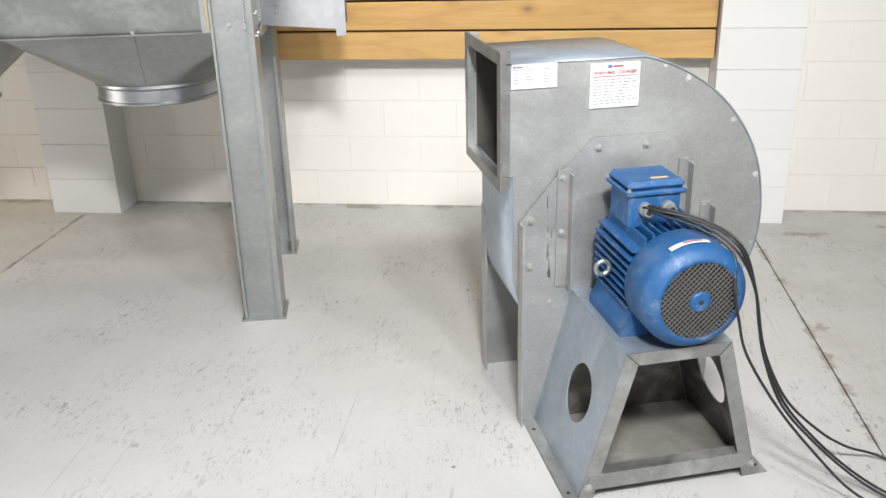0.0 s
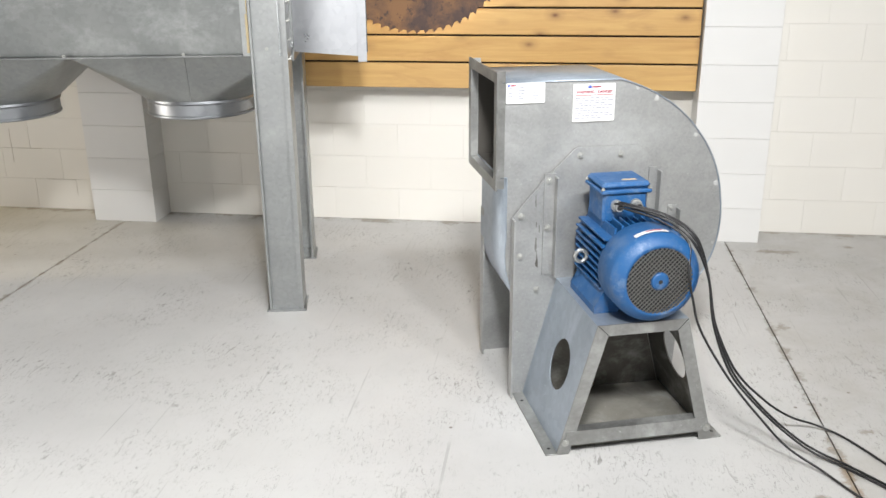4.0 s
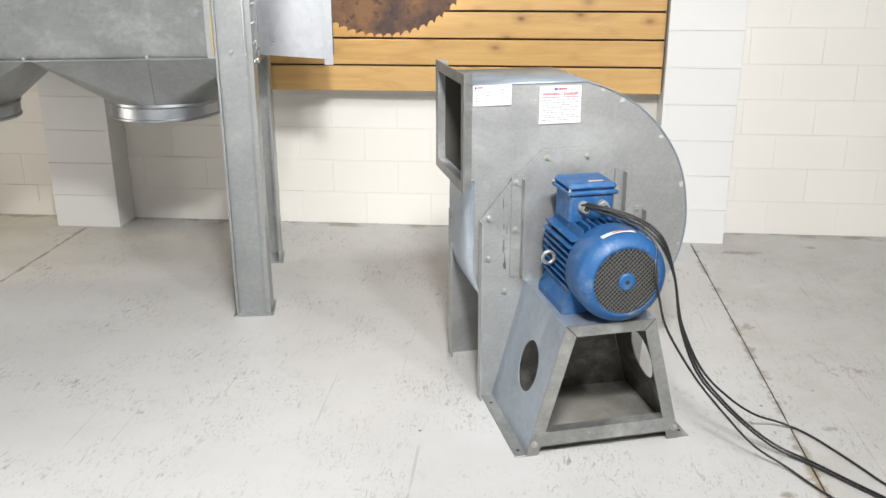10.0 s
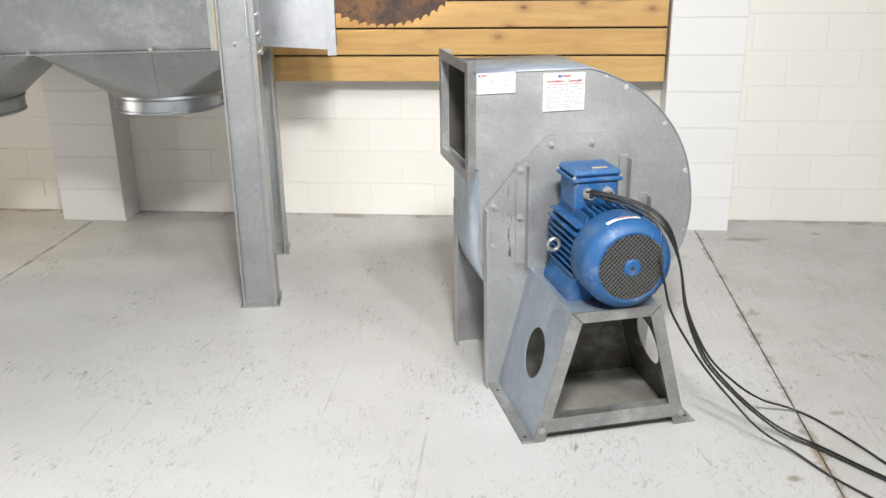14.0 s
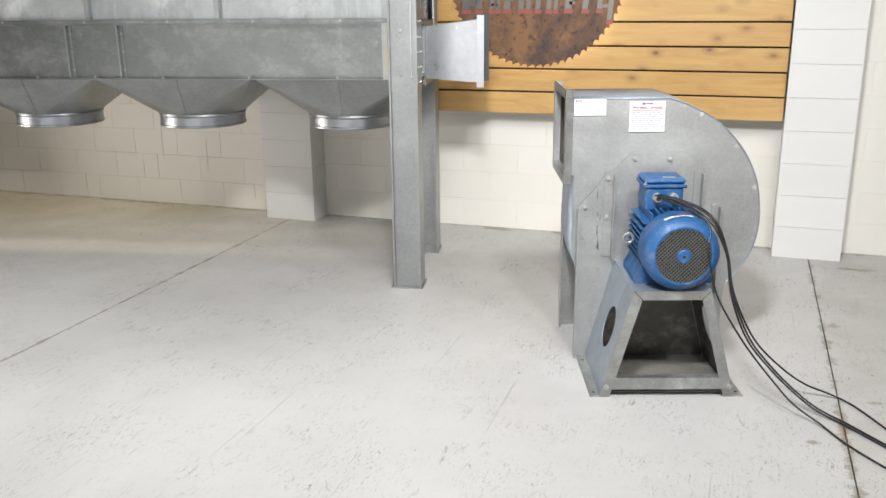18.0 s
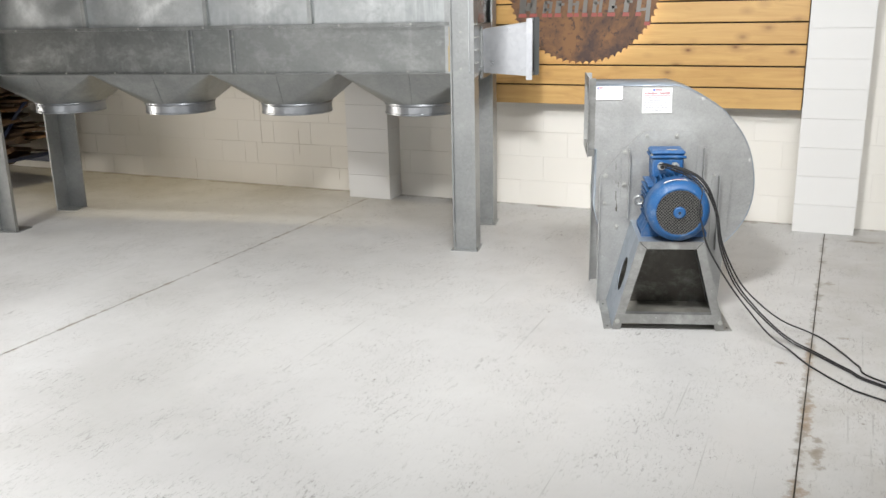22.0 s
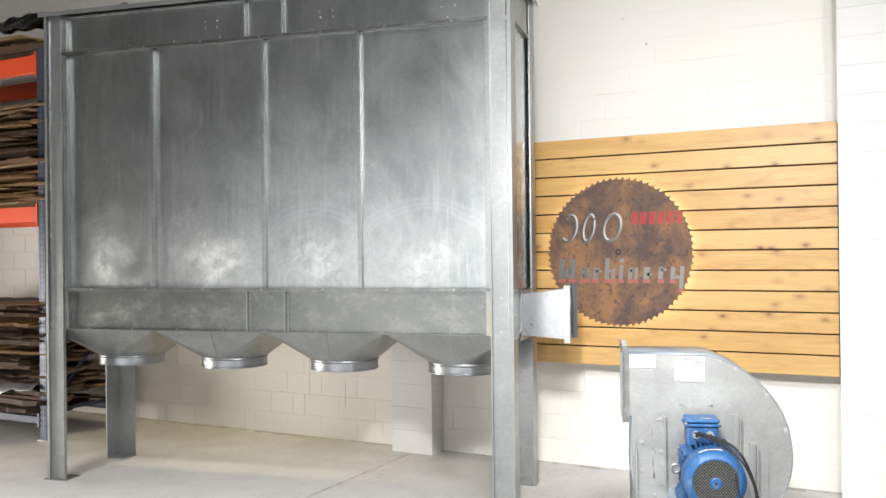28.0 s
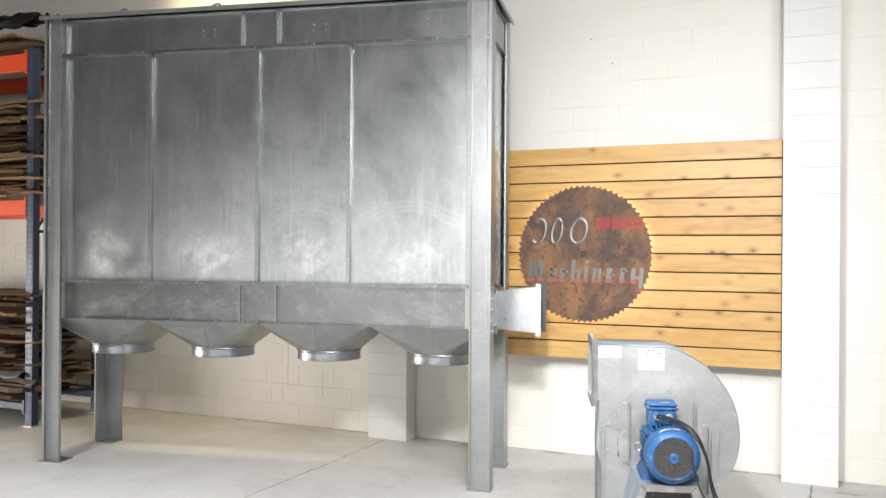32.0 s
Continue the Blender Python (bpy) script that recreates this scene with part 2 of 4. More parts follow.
SEALANT = mat("yellowed_sealant", (0.36, 0.29, 0.17), 0.7)
TAN = mat("worn_tan", (0.5, 0.38, 0.22), 0.6)

BLUE = mat("blue_enamel", (0.018, 0.11, 0.42), 0.36)
n = Nodes(BLUE)
n.colour(n.mix(n.ramp(n.noise(6, 8, 0.7), (0.52, 0.0), (0.68, 0.4)), n.mix(n.ramp(n.noise(17, 7, 0.7), (0.55, 0.0), (0.68, 0.6)), n.mix(n.noise(3, 3), (0.006, 0.058, 0.172), (0.011, 0.087, 0.238)), (0.14, 0.2, 0.3)), (0.17, 0.175, 0.175)))
n.rough(n.ramp(n.noise(20, 4), (0.3, 0.42), (0.7, 0.62)))
n.bump(n.noise(60, 3), 0.12, 0.001)

# darker copy of the blue; shade between the fins is put into it
BLUECORE = mat("shaded_blue_enamel", (0.006, 0.035, 0.12), 0.6)
PAINT = mat("white_masonry_paint", (0.8, 0.79, 0.75), 0.6)
n = Nodes(PAINT)
tone = n.mix(n.random(), (0.685, 0.662, 0.61), (0.70, 0.678, 0.63))
n.colour(n.mix(n.ramp(n.noise(2.2, 6, 0.6), (0.45, 0.0), (0.8, 0.35)), tone, (0.70, 0.655, 0.56)))
n.bump(n.noise(110, 5, 0.7), 0.25, 0.002)
MORTAR = mat("painted_mortar", (0.60, 0.58, 0.53), 0.75)
WHITEPAINT = mat("white_pilaster_paint", (0.64, 0.64, 0.63), 0.6)
n = Nodes(WHITEPAINT)
n.colour(n.mix(n.ramp(n.noise(2.6, 6, 0.6), (0.45, 0.0), (0.8, 0.5)), n.mix(n.random(), (0.64, 0.636, 0.622), (0.66, 0.656, 0.642)), (0.645, 0.627, 0.585)))
n.bump(n.noise(110, 5, 0.7), 0.25, 0.002)

CONCRETE = mat("pale_concrete", (0.6, 0.59, 0.57), 0.4)
n = Nodes(CONCRETE)
cloud = n.mix(n.ramp(n.noise(0.9, 6, 0.62), (0.35, 0.0), (0.7, 1.0)), (0.474, 0.469, 0.457), (0.405, 0.398, 0.385))
cloud = n.mix(n.ramp(n.noise(0.5, 3, 0.5, distortion=0.4), (0.56, 0.0), (0.72, 0.5)), cloud, (0.30, 0.29, 0.265))
# chipped coating: fine flecks and short nicks gathered in patches
area = n.ramp(n.noise(2.6, 6, 0.7), (0.44, 0.06), (0.62, 1.0))
for scale, turn, lo, depth, tint in ((34, 0.6, 0.597, 0.7, (0.17, 0.158, 0.14)), (60, -0.7, 0.588, 0.75, (0.16, 0.15, 0.135)), (105, 1.9, 0.582, 0.76, (0.16, 0.153, 0.14))):
    chip = n.ramp(n.noise(scale, 9, 0.72, n.stretch(1.0, 0.3, 1, (0, 0, turn)), 1.2), (lo, 0.0), (lo + 0.022, depth))
    cloud = n.mix(n.mix(1.0, chip, area, "MULTIPLY"), cloud, tint)
# a few larger worn spots and pale scuffs
spot = n.ramp(n.noise(5.5, 8, 0.7, distortion=0.8), (0.68, 0.0), (0.74, 0.5))
cloud = n.mix(spot, cloud, (0.24, 0.235, 0.215))
pale = n.ramp(n.noise(3.1, 6, 0.6, n.stretch(1, 0.3, 1, (0, 0, 0.9)), 0.5), (0.62, 0.0), (0.75, 0.5))
cloud = n.mix(pale, cloud, (0.49, 0.482, 0.46))
# long fine scratches
for turn, size in ((0.35, 58.0), (-0.9, 70.0), (1.25, 64.0), (2.2, 52.0)):
    scr = n.ramp(n.noise(size, 1, 0.3, n.stretch(1.0, 0.012, 1, (0, 0, turn)), 0.2), (0.75, 0.0), (0.77, 0.38))
    cloud = n.mix(n.mix(1.0, scr, n.ramp(n.noise(1.9, 4, 0.6, n.stretch(1, 1, 1, (0, 0, turn))), (0.48, 0.0), (0.58, 1.0)), "MULTIPLY"), cloud, (0.2, 0.192, 0.178))
# scattered brown specks
speck = n.mix(1.0, n.ramp(n.voronoi(6.5, out="Distance"), (0.03, 0.9), (0.055, 0.0)), n.ramp(n.voronoi(6.5), (0.66, 0.0), (0.7, 1.0)), "MULTIPLY")
cloud = n.mix(speck, cloud, (0.13, 0.1, 0.075))
# brown grime along the joint and at the foot of the wall
xyz = n.node("ShaderNodeSeparateXYZ")
n.link(n.co, xyz.inputs[0])


def gap(axis, at, width):
    d = n.node("ShaderNodeMath")
    d.operation = "SUBTRACT"
    n.link(xyz.outputs[axis], d.inputs[0])
    d.inputs[1].default_value = at
    a = n.node("ShaderNodeMath")
    a.operation = "ABSOLUTE"
    n.link(d.outputs[0], a.inputs[0])
    s = n.node("ShaderNodeMath")
    s.operation = "DIVIDE"
    n.link(a.outputs[0], s.inputs[0])
    s.inputs[1].default_value = width
    return s.outputs[0]


ragged = n.noise(9, 7, 0.7)
for axis, at, width, tint in ((0, 1.072, 0.06, (0.19, 0.165, 0.13)), (0, -2.472, 0.05, (0.24, 0.21, 0.17)), (1, 4.64, 0.14, (0.2, 0.165, 0.12))):
    near = n.node("ShaderNodeMath")
    near.operation = "SUBTRACT"
    n.link(ragged, near.inputs[0])
    n.link(gap(axis, at, width * 3.2), near.inputs[1])
    cloud = n.mix(n.ramp(near.outputs[0], (0.42, 0.0), (0.52, 0.75)), cloud, tint)
east = n.node("ShaderNodeMapRange", From_Min=1.05, From_Max=1.09)
n.link(xyz.outputs[0], east.inputs[0])
worn = n.ramp(n.noise(3.4, 7, 0.68, distortion=0.5), (0.42, 0.05), (0.68, 0.42))
cloud = n.mix(n.mix(1.0, east.outputs[0], worn, "MULTIPLY"), cloud, (0.295, 0.27, 0.225))


def stain(x, y, rx, ry, tint, hollow=False):
    """A ragged dried spill on the slab, solid or as a tide line."""
    m = n.node("ShaderNodeMapping")
    m.inputs["Location"].default_value = (-x / rx, -y / ry, 0)
    m.inputs["Scale"].default_value = (1 / rx, 1 / ry, 0)
    n.link(n.co, m.inputs["Vector"])
    d = n.node("ShaderNodeVectorMath")
    d.operation = "LENGTH"
    n.link(m.outputs[0], d.inputs[0])
    s = n.node("ShaderNodeMath")
    s.operation = "MULTIPLY_ADD"
    n.link(n.noise(17, 8, 0.75), s.inputs[0])
    s.inputs[1].default_value = 2.2
    s.use_clamp = False
    n.link(d.outputs["Value"], s.inputs[2])
    stops = ((1.28, 0.0), (1.38, 0.6), (1.5, 0.55), (1.62, 0.0)) if hollow else ((0.95, 0.8), (1.25, 0.6), (1.5, 0.0))
    sc = n.node("ShaderNodeMath")
    sc.operation = "MULTIPLY"
    n.link(s.outputs[0], sc.inputs[0])
    sc.inputs[1].default_value = 0.5
    return n.mix(n.ramp(sc.outputs[0], *[(p / 2, v) for p, v in stops]), cloud, tint)


for spot_at in ((1.30, 4.30, 0.34, 0.11), (1.72, 4.42, 0.09, 0.06), (1.62, 1.55, 0.16, 0.10), (2.1, 3.9, 0.24, 0.12), (1.13, 1.22, 0.07, 0.3), (1.22, 2.43, 0.09, 0.045), (0.95, 2.02, 0.10, 0.05), (1.12, 3.3, 0.07, 0.10), (1.45, 2.9, 0.16, 0.07)):
    cloud = stain(*spot_at, (0.165, 0.128, 0.082))
for spot_at in ((1.066, 2.1, 0.055, 0.55), (1.085, 1.5, 0.065, 0.45), (1.08, 0.8, 0.09, 0.5)):
    cloud = stain(*spot_at, (0.215, 0.145, 0.08))
n.colour(cloud)
n.rough(n.ramp(n.noise(3.0, 6, 0.65), (0.3, 0.30), (0.7, 0.6)))
n.bump(n.noise(30, 6, 0.7), 0.12, 0.002)
JOINTFILL = mat("dirty_joint", (0.075, 0.065, 0.052), 0.9)
DARKBAR = mat("dark_grey_flange", (0.07, 0.075, 0.075), 0.7)
# real grime and the pedestal's inner shade share this dark colour
GRIMESHADE = galvanised("grimy_shaded_galvanised", (0.075, 0.07, 0.06), (0.16, 0.152, 0.135), (0.5, 0.65), 40, 0.6, 0.6, 0.1, 0.9, 0.5)
TRAY = galvanised("dusty_galvanised_tray", (0.235, 0.222, 0.192), (0.36, 0.345, 0.305), (0.5, 0.65), 40, 0.4, 0.5, 0.1, 0.9, 0.4)
DUSTSHADE = mat("dusty_shaded_lining", (0.055, 0.05, 0.043), 0.85)

CEDAR = mat("oiled_cedar", (0.5, 0.27, 0.08), 0.42)
n = Nodes(CEDAR)
shift = n.node("ShaderNodeVectorMath")
shift.operation = "MULTIPLY_ADD"
n.link(n.random(), shift.inputs[0])
shift.inputs[1].default_value = (13.0, 7.0, 29.0)
n.link(n.co, shift.inputs[2])
own = shift.outputs[0]
grain = n.noise(16, 6, 0.6, n.stretch(0.09, 1, 1, source=own), 1.2)
tone = n.mix(n.ramp(grain, (0.3, 0.0), (0.7, 1.0)), (0.55, 0.335, 0.115), (0.385, 0.20, 0.055))
fine = n.noise(60, 4, 0.6, n.stretch(0.03, 1, 1, source=own))
tone = n.mix(n.ramp(fine, (0.5, 0.0), (0.8, 0.65)), tone, (0.36, 0.175, 0.045))
tone = n.mix(n.ramp(n.random(), (0.0, 0.0), (1.0, 0.55)), tone, (0.58, 0.385, 0.155))
knots = n.ramp(n.voronoi(4.4, n.stretch(1.0, 0.2, 1.7, source=own), "Distance"), (0.03, 1.0), (0.075, 0.6), (0.15, 0.25), (0.3, 0.0))
# brown figure drawn out along the board
figure = n.ramp(n.noise(7, 7, 0.68, n.stretch(0.16, 1, 1, source=own), 1.6), (0.54, 0.0), (0.72, 0.45))
tone = n.mix(figure, tone, (0.27, 0.13, 0.04))
n.colour(n.mix(knots, tone, (0.15, 0.062, 0.022)))
n.bump(grain, 0.15, 0.002)

RUST = mat("rusted_saw_steel", (0.16, 0.07, 0.04), 0.75, 0.15)
n = Nodes(RUST)
tone = n.mix(n.ramp(n.noise(2.4, 8, 0.66, distortion=0.7), (0.42, 0.0), (0.6, 1.0)), (0.085, 0.055, 0.047), (0.235, 0.125, 0.06))
tone = n.mix(n.ramp(n.noise(22, 6, 0.7), (0.55, 0.0), (0.61, 0.9)), tone, (0.065, 0.045, 0.043))
n.colour(n.mix(n.ramp(n.noise(5, 5, 0.7), (0.62, 0.0), (0.75, 0.6)), tone, (0.33, 0.15, 0.06)))
n.bump(n.noise(40, 6, 0.7), 0.5, 0.003)
POLISHED = mat("ground_bare_steel", (0.24, 0.23, 0.215), 0.55, 1.0)
REDPAINT = mat("red_paint", (0.36, 0.018, 0.02), 0.5)
STRIP = mat("lit_strip", (0.9, 0.88, 0.82), 0.5)
STRIP.node_tree.nodes["Principled BSDF"].inputs["Emission Color"].default_value = (1.0, 1.0, 1.0, 1)
STRIP.node_tree.nodes["Principled BSDF"].inputs["Emission Strength"].default_value = 17.0
NAVY = mat("navy_powder_coat", (0.014, 0.024, 0.06), 0.45)
# lighter copy of the navy, with the face's sheen put into the colour
NAVYFACE = mat("lit_navy_coat", (0.032, 0.048, 0.085), 0.45, 0.2)
CRACK = mat("dirty_crack", (0.42, 0.38, 0.32), 0.9)
ORANGE = mat("orange_powder_coat", (0.55, 0.065, 0.02), 0.34)
PLY = [mat("board_wood", c, 0.7) for c in ((0.15, 0.085, 0.045), (0.085, 0.05, 0.028), (0.36, 0.235, 0.12), (0.06, 0.036, 0.02), (0.22, 0.12, 0.055), (0.45, 0.32, 0.18), (0.28, 0.17, 0.085))]
for m in PLY:
    n = Nodes(m)
    c = tuple(m.node_tree.nodes["Principled BSDF"].inputs["Base Color"].default_value)[:3]
    n.colour(n.mix(n.noise(12, 6, 0.65, n.stretch(0.25, 1, 2)), tuple(0.55 * q for q in c), tuple(1.3 * q for q in c)))
BLACKFILM = mat("black_plastic_film", (0.015, 0.015, 0.016), 0.22)
DULLRED = mat("faded_red_paint", (0.32, 0.09, 0.075), 0.55)
FILM = mat("grey_plastic_film", (0.16, 0.165, 0.17), 0.25)
# unseen west wall and roof are kept dark to dim the panels' reflections
DIMWALL = mat("dark_unseen_wall", (0.26, 0.25, 0.235), 0.8)
CEIL = mat("grey_roof_deck", (0.11, 0.11, 0.11), 0.7)
FARWALL = mat("shop_wall_paint", (0.46, 0.45, 0.43), 0.7)


# ---- mesh helpers ----
def link(name, bm, material, parent=None, label="", smooth=False):
    data = bpy.data.meshes.new(name)
    bm.normal_update()
    if smooth:
        for f in bm.faces:
            f.smooth = True
    bm.to_mesh(data)
    bm.free()
    data.materials.append(material)
    ob = new(name, data)
    if parent is not None:
        ob.parent = parent
    if label:
        tagged(ob, label)
    return ob


def part(name, bm, material, parent, label="", smooth=False):
    return link(name, bm, material, parent, label, smooth)


def thing(name, m, label, category, group="", kind=""):
    ob = new(name)
    ob.matrix_world = m
    return tagged(ob, label, category, group, kind)


def add_box(bm, x0, x1, y0, y1, z0, z1, bevel=0.0):
    vs = [bm.verts.new(p) for p in ((x0, y0, z0), (x1, y0, z0), (x1, y1, z0), (x0, y1, z0), (x0, y0, z1), (x1, y0, z1), (x1, y1, z1), (x0, y1, z1))]
    fs = [bm.faces.new([vs[i] for i in q]) for q in ((3, 2, 1, 0), (4, 5, 6, 7), (0, 1, 5, 4), (1, 2, 6, 5), (2, 3, 7, 6), (3, 0, 4, 7))]
    if bevel:
        es = list({e for f in fs for e in f.edges})
        bmesh.ops.bevel(bm, geom=es, offset=bevel, segments=1, affect="EDGES", profile=0.5)
    return vs


def box(*dims, bevel=0.0):
    bm = bmesh.new()
    add_box(bm, *dims, bevel=bevel)
    return bm


def add_prism(bm, outline, y0, y1, axis="y"):
    """A closed outline in the x-z plane (or another) drawn out from y0 to y1."""
    put = {"y": lambda a, b, c: (a, c, b), "x": lambda a, b, c: (c, a, b), "z": lambda a, b, c: (a, b, c)}[axis]
    front = [bm.verts.new(put(a, b, y0)) for a, b in outline]
    back = [bm.verts.new(put(a, b, y1)) for a, b in outline]
    bm.faces.new(front)
    bm.faces.new(back[::-1])
    k = len(outline)
    for i in range(k):
        bm.faces.new((front[(i + 1) % k], front[i], back[i], back[(i + 1) % k]))
    bmesh.ops.recalc_face_normals(bm, faces=bm.faces)
    return front, back


def prism(outline, y0, y1, axis="y", bevel=0.0):
    bm = bmesh.new()
    add_prism(bm, outline, y0, y1, axis)
    if bevel:
        bmesh.ops.bevel(bm, geom=bm.edges[:], offset=bevel, segments=1, affect="EDGES", profile=0.5)
    return bm


def add_rings(bm, rings, close=True):
    """Skin between loops of points that all have the same count."""
    loops = [[bm.verts.new(p) for p in r] for r in rings]
    k = len(loops[0])
    for a, b in zip(loops, loops[1:]):
        for i in range(k if close else k - 1):
            bm.faces.new((a[i], a[(i + 1) % k], b[(i + 1) % k], b[i]))
    return loops


def circle(cx, cy, cz, r, k, axis="y", turn=0.0):
    out = []
    for i in range(k):
        a = turn + 2 * math.pi * i / k
        c, s = r * math.cos(a), r * math.sin(a)
        out.append({"y": (cx + c, cy, cz + s), "z": (cx + c, cy + s, cz), "x": (cx, cy + c, cz + s)}[axis])
    return out


def lathe(profile, cx, cz, k=48, cap=True):
    """A body turned about an axis along y: profile of (y, radius)."""
    bm = bmesh.new()
    loops = add_rings(bm, [circle(cx, y, cz, r, k) for y, r in profile])
    if cap:
        bm.faces.new(loops[0])
        bm.faces.new(loops[-1][::-1])
    bmesh.ops.recalc_face_normals(bm, faces=bm.faces)
    return bm


def smooth_line(points, step=6):
    ps = [Vector(p) for p in points]
    ps = [2 * ps[0] - ps[1], *ps, 2 * ps[-1] - ps[-2]]
    out = []
    for a, b, c, d in zip(ps, ps[1:], ps[2:], ps[3:]):
        for i in range(step):
            t = i / step
            out.append(0.5 * (2 * b + (c - a) * t + (2 * a - 5 * b + 4 * c - d) * t * t + (3 * b - a - 3 * c + d) * t ** 3))
    return [*out, ps[-2]]


def tube(points, r, k=8, step=6):
    line = smooth_line(points, step)
    bm = bmesh.new()
    rings = []
    side = Vector((0, 0, 1))
    for i, p in enumerate(line):
        ahead = (line[min(i + 1, len(line) - 1)] - line[max(i - 1, 0)]).normalized()
        a = ahead.cross(side if abs(ahead.dot(side)) < 0.95 else Vector((1, 0, 0))).normalized()
        b = ahead.cross(a)
        rings.append([p + r * (math.cos(2 * math.pi * j / k) * a + math.sin(2 * math.pi * j / k) * b) for j in range(k)])
    loops = add_rings(bm, rings)
    bm.faces.new(loops[0][::-1])
    bm.faces.new(loops[-1])
    bmesh.ops.recalc_face_normals(bm, faces=bm.faces)
    return bm


def bolt_mesh(r=0.011, h=0.009):
    """Hexagon head on a washer, facing -y."""
    bm = bmesh.new()
    for rad, y0, y1, k in ((r * 1.45, 0.0, -0.0025, 14), (r, -0.0025, -h, 6), (r * 0.55, -h, -h - 0.004, 10)):
        loops = add_rings(bm, [circle(0, y0, 0, rad, k), circle(0, y1, 0, rad, k)])
        bm.faces.new(loops[1])
    bmesh.ops.recalc_face_normals(bm, faces=bm.faces)
    data = bpy.data.meshes.new("bolt")
    bm.to_mesh(data)
    bm.free()
    data.materials.append(BOLT)
    return data


BOLTS = bolt_mesh(0.0085, 0.008)
RIVETS = bolt_mesh(0.005, 0.005)


def bolt(parent, x, y, z, data=None, turn=(0, 0, 0)):
    ob = new("bolt", data or BOLTS)
    ob.parent = parent
    ob.matrix_basis = pose(x, y, z, *turn)
    return ob

# ---- setting ----
WALL_Y, PIL_Y, BOARD_Y = 4.66, 4.45, 4.51
PIL_X = [(-2.66, -2.27), (0.86, 1.25)]
COURSE, BLOCK = 0.195, 0.39
X0, X1, Y0 = -9.0, 8.0, -13.0

floor = tagged(link("floor", box(X0, X1, Y0, WALL_Y + 0.2, -0.25, -0.012), JOINTFILL), "pale scuffed concrete shop floor with saw-cut joints", "floor", kind="structure")
edges = [X0, -2.472, 1.072, X1]
for a, b in zip(edges, edges[1:]):
    part("slab", box(a + 0.0025, b - 0.0025, Y0, WALL_Y + 0.15, -0.012, 0.0, bevel=0.0008), CONCRETE, floor)

wall = tagged(link("wall_north", box(X0, X1, WALL_Y + 0.003, WALL_Y + 0.2, 0.0, ROOF), MORTAR), "white-painted concrete block wall", "wall", kind="structure")
# unseen closing walls; their door openings are assumed, made for the daylight lamps
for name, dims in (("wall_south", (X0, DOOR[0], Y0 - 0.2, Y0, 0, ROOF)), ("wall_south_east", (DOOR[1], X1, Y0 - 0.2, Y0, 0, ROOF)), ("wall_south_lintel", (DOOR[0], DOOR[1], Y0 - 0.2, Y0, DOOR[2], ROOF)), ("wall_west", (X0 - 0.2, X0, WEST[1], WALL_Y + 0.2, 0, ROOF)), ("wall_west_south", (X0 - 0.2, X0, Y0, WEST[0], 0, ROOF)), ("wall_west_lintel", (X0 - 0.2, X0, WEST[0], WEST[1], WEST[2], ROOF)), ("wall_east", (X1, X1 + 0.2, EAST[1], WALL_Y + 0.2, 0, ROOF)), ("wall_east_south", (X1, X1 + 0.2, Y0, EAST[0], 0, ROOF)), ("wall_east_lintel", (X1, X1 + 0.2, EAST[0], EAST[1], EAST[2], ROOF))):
    tagged(link(name, box(*dims), DIMWALL if name.startswith("wall_west") else FARWALL), "unseen west wall, dark to dim panel reflections" if name.startswith("wall_west") else "plain painted block wall of the shop", "wall", kind="structure")
tagged(link("ceiling", box(X0, X1, Y0, WALL_Y + 0.2, ROOF, ROOF + 0.15), CEIL), "unseen roof deck, dark grey for the reflections", "ceiling", kind="structure")


def flood(spot, aim, long, broad):
    m = look(spot, aim) if long < 1 else pose(*spot)
    ob = thing("flood_lamp", m, "unseen white flood lamp hung from the roof", "lamp", "flood lamps")
    part("housing", box(-long / 2 - 0.03, long / 2 + 0.03, -broad / 2 - 0.03, broad / 2 + 0.03, 0.015, 0.09, bevel=0.01), LABEL, ob)
    up = m.inverted() @ Vector((spot[0], spot[1], ROOF))
    part("hanger", tube([(0, 0, 0.08), up * 0.6 + Vector((0, 0, 0.03)), up], 0.012, 6, 1), BOLT, ob)


for spot, watts, aim, cone, tint, (long, broad) in LAMPS:
    flood(spot, aim, long, broad)

DATA = {}


def block_data(w, h, d=0.05, paint=None):
    key = (round(w, 3), round(h, 3), d)
    if key not in DATA:
        bm = box(-w / 2, w / 2, 0.0, d, 0.0, h)
        front = [e for e in bm.edges if all(v.co.y < 1e-6 for v in e.verts)]
        bmesh.ops.bevel(bm, geom=front, offset=0.001, segments=1, affect="EDGES", profile=0.5)
        data = bpy.data.meshes.new("block")
        bm.to_mesh(data)
        bm.free()
        data.materials.append(paint or PAINT)
        DATA[key] = data
    return DATA[key]


def lay(parent, x0, x1, face, z0, z1, first=0, near=None, rest=None):
    """Courses of block in running bond on a face towards -y. Blocks outside near go into the bmesh rest."""
    k = first
    z = z0
    while z < z1 - 0.01:
        h = min(COURSE, z1 - z)
        x = x0 - (BLOCK / 2 if k % 2 else 0.0)
        while x < x1 - 0.01:
            a, b = max(x, x0), min(x + BLOCK, x1)
            if b - a > 0.03:
                y = face + random.uniform(-0.0008, 0.0008)
                head, bed = (0.007, 0.007) if b < -5.0 else (0.0007, 0.0013) if b < -2.6 else (0.0004, 0.0012)
                if near is None or (near[0] < a and b < near[1] and z < near[2]):
                    ob = new("block", block_data(b - a - head, h - bed))
                    ob.parent = parent
                    ob.matrix_basis = pose((a + b) / 2, y, z)
                else:
                    add_box(rest, a + head / 2, b - head / 2, y, y + 0.05, z, z + h - bed)
            x += BLOCK
        z += COURSE
        k += 1


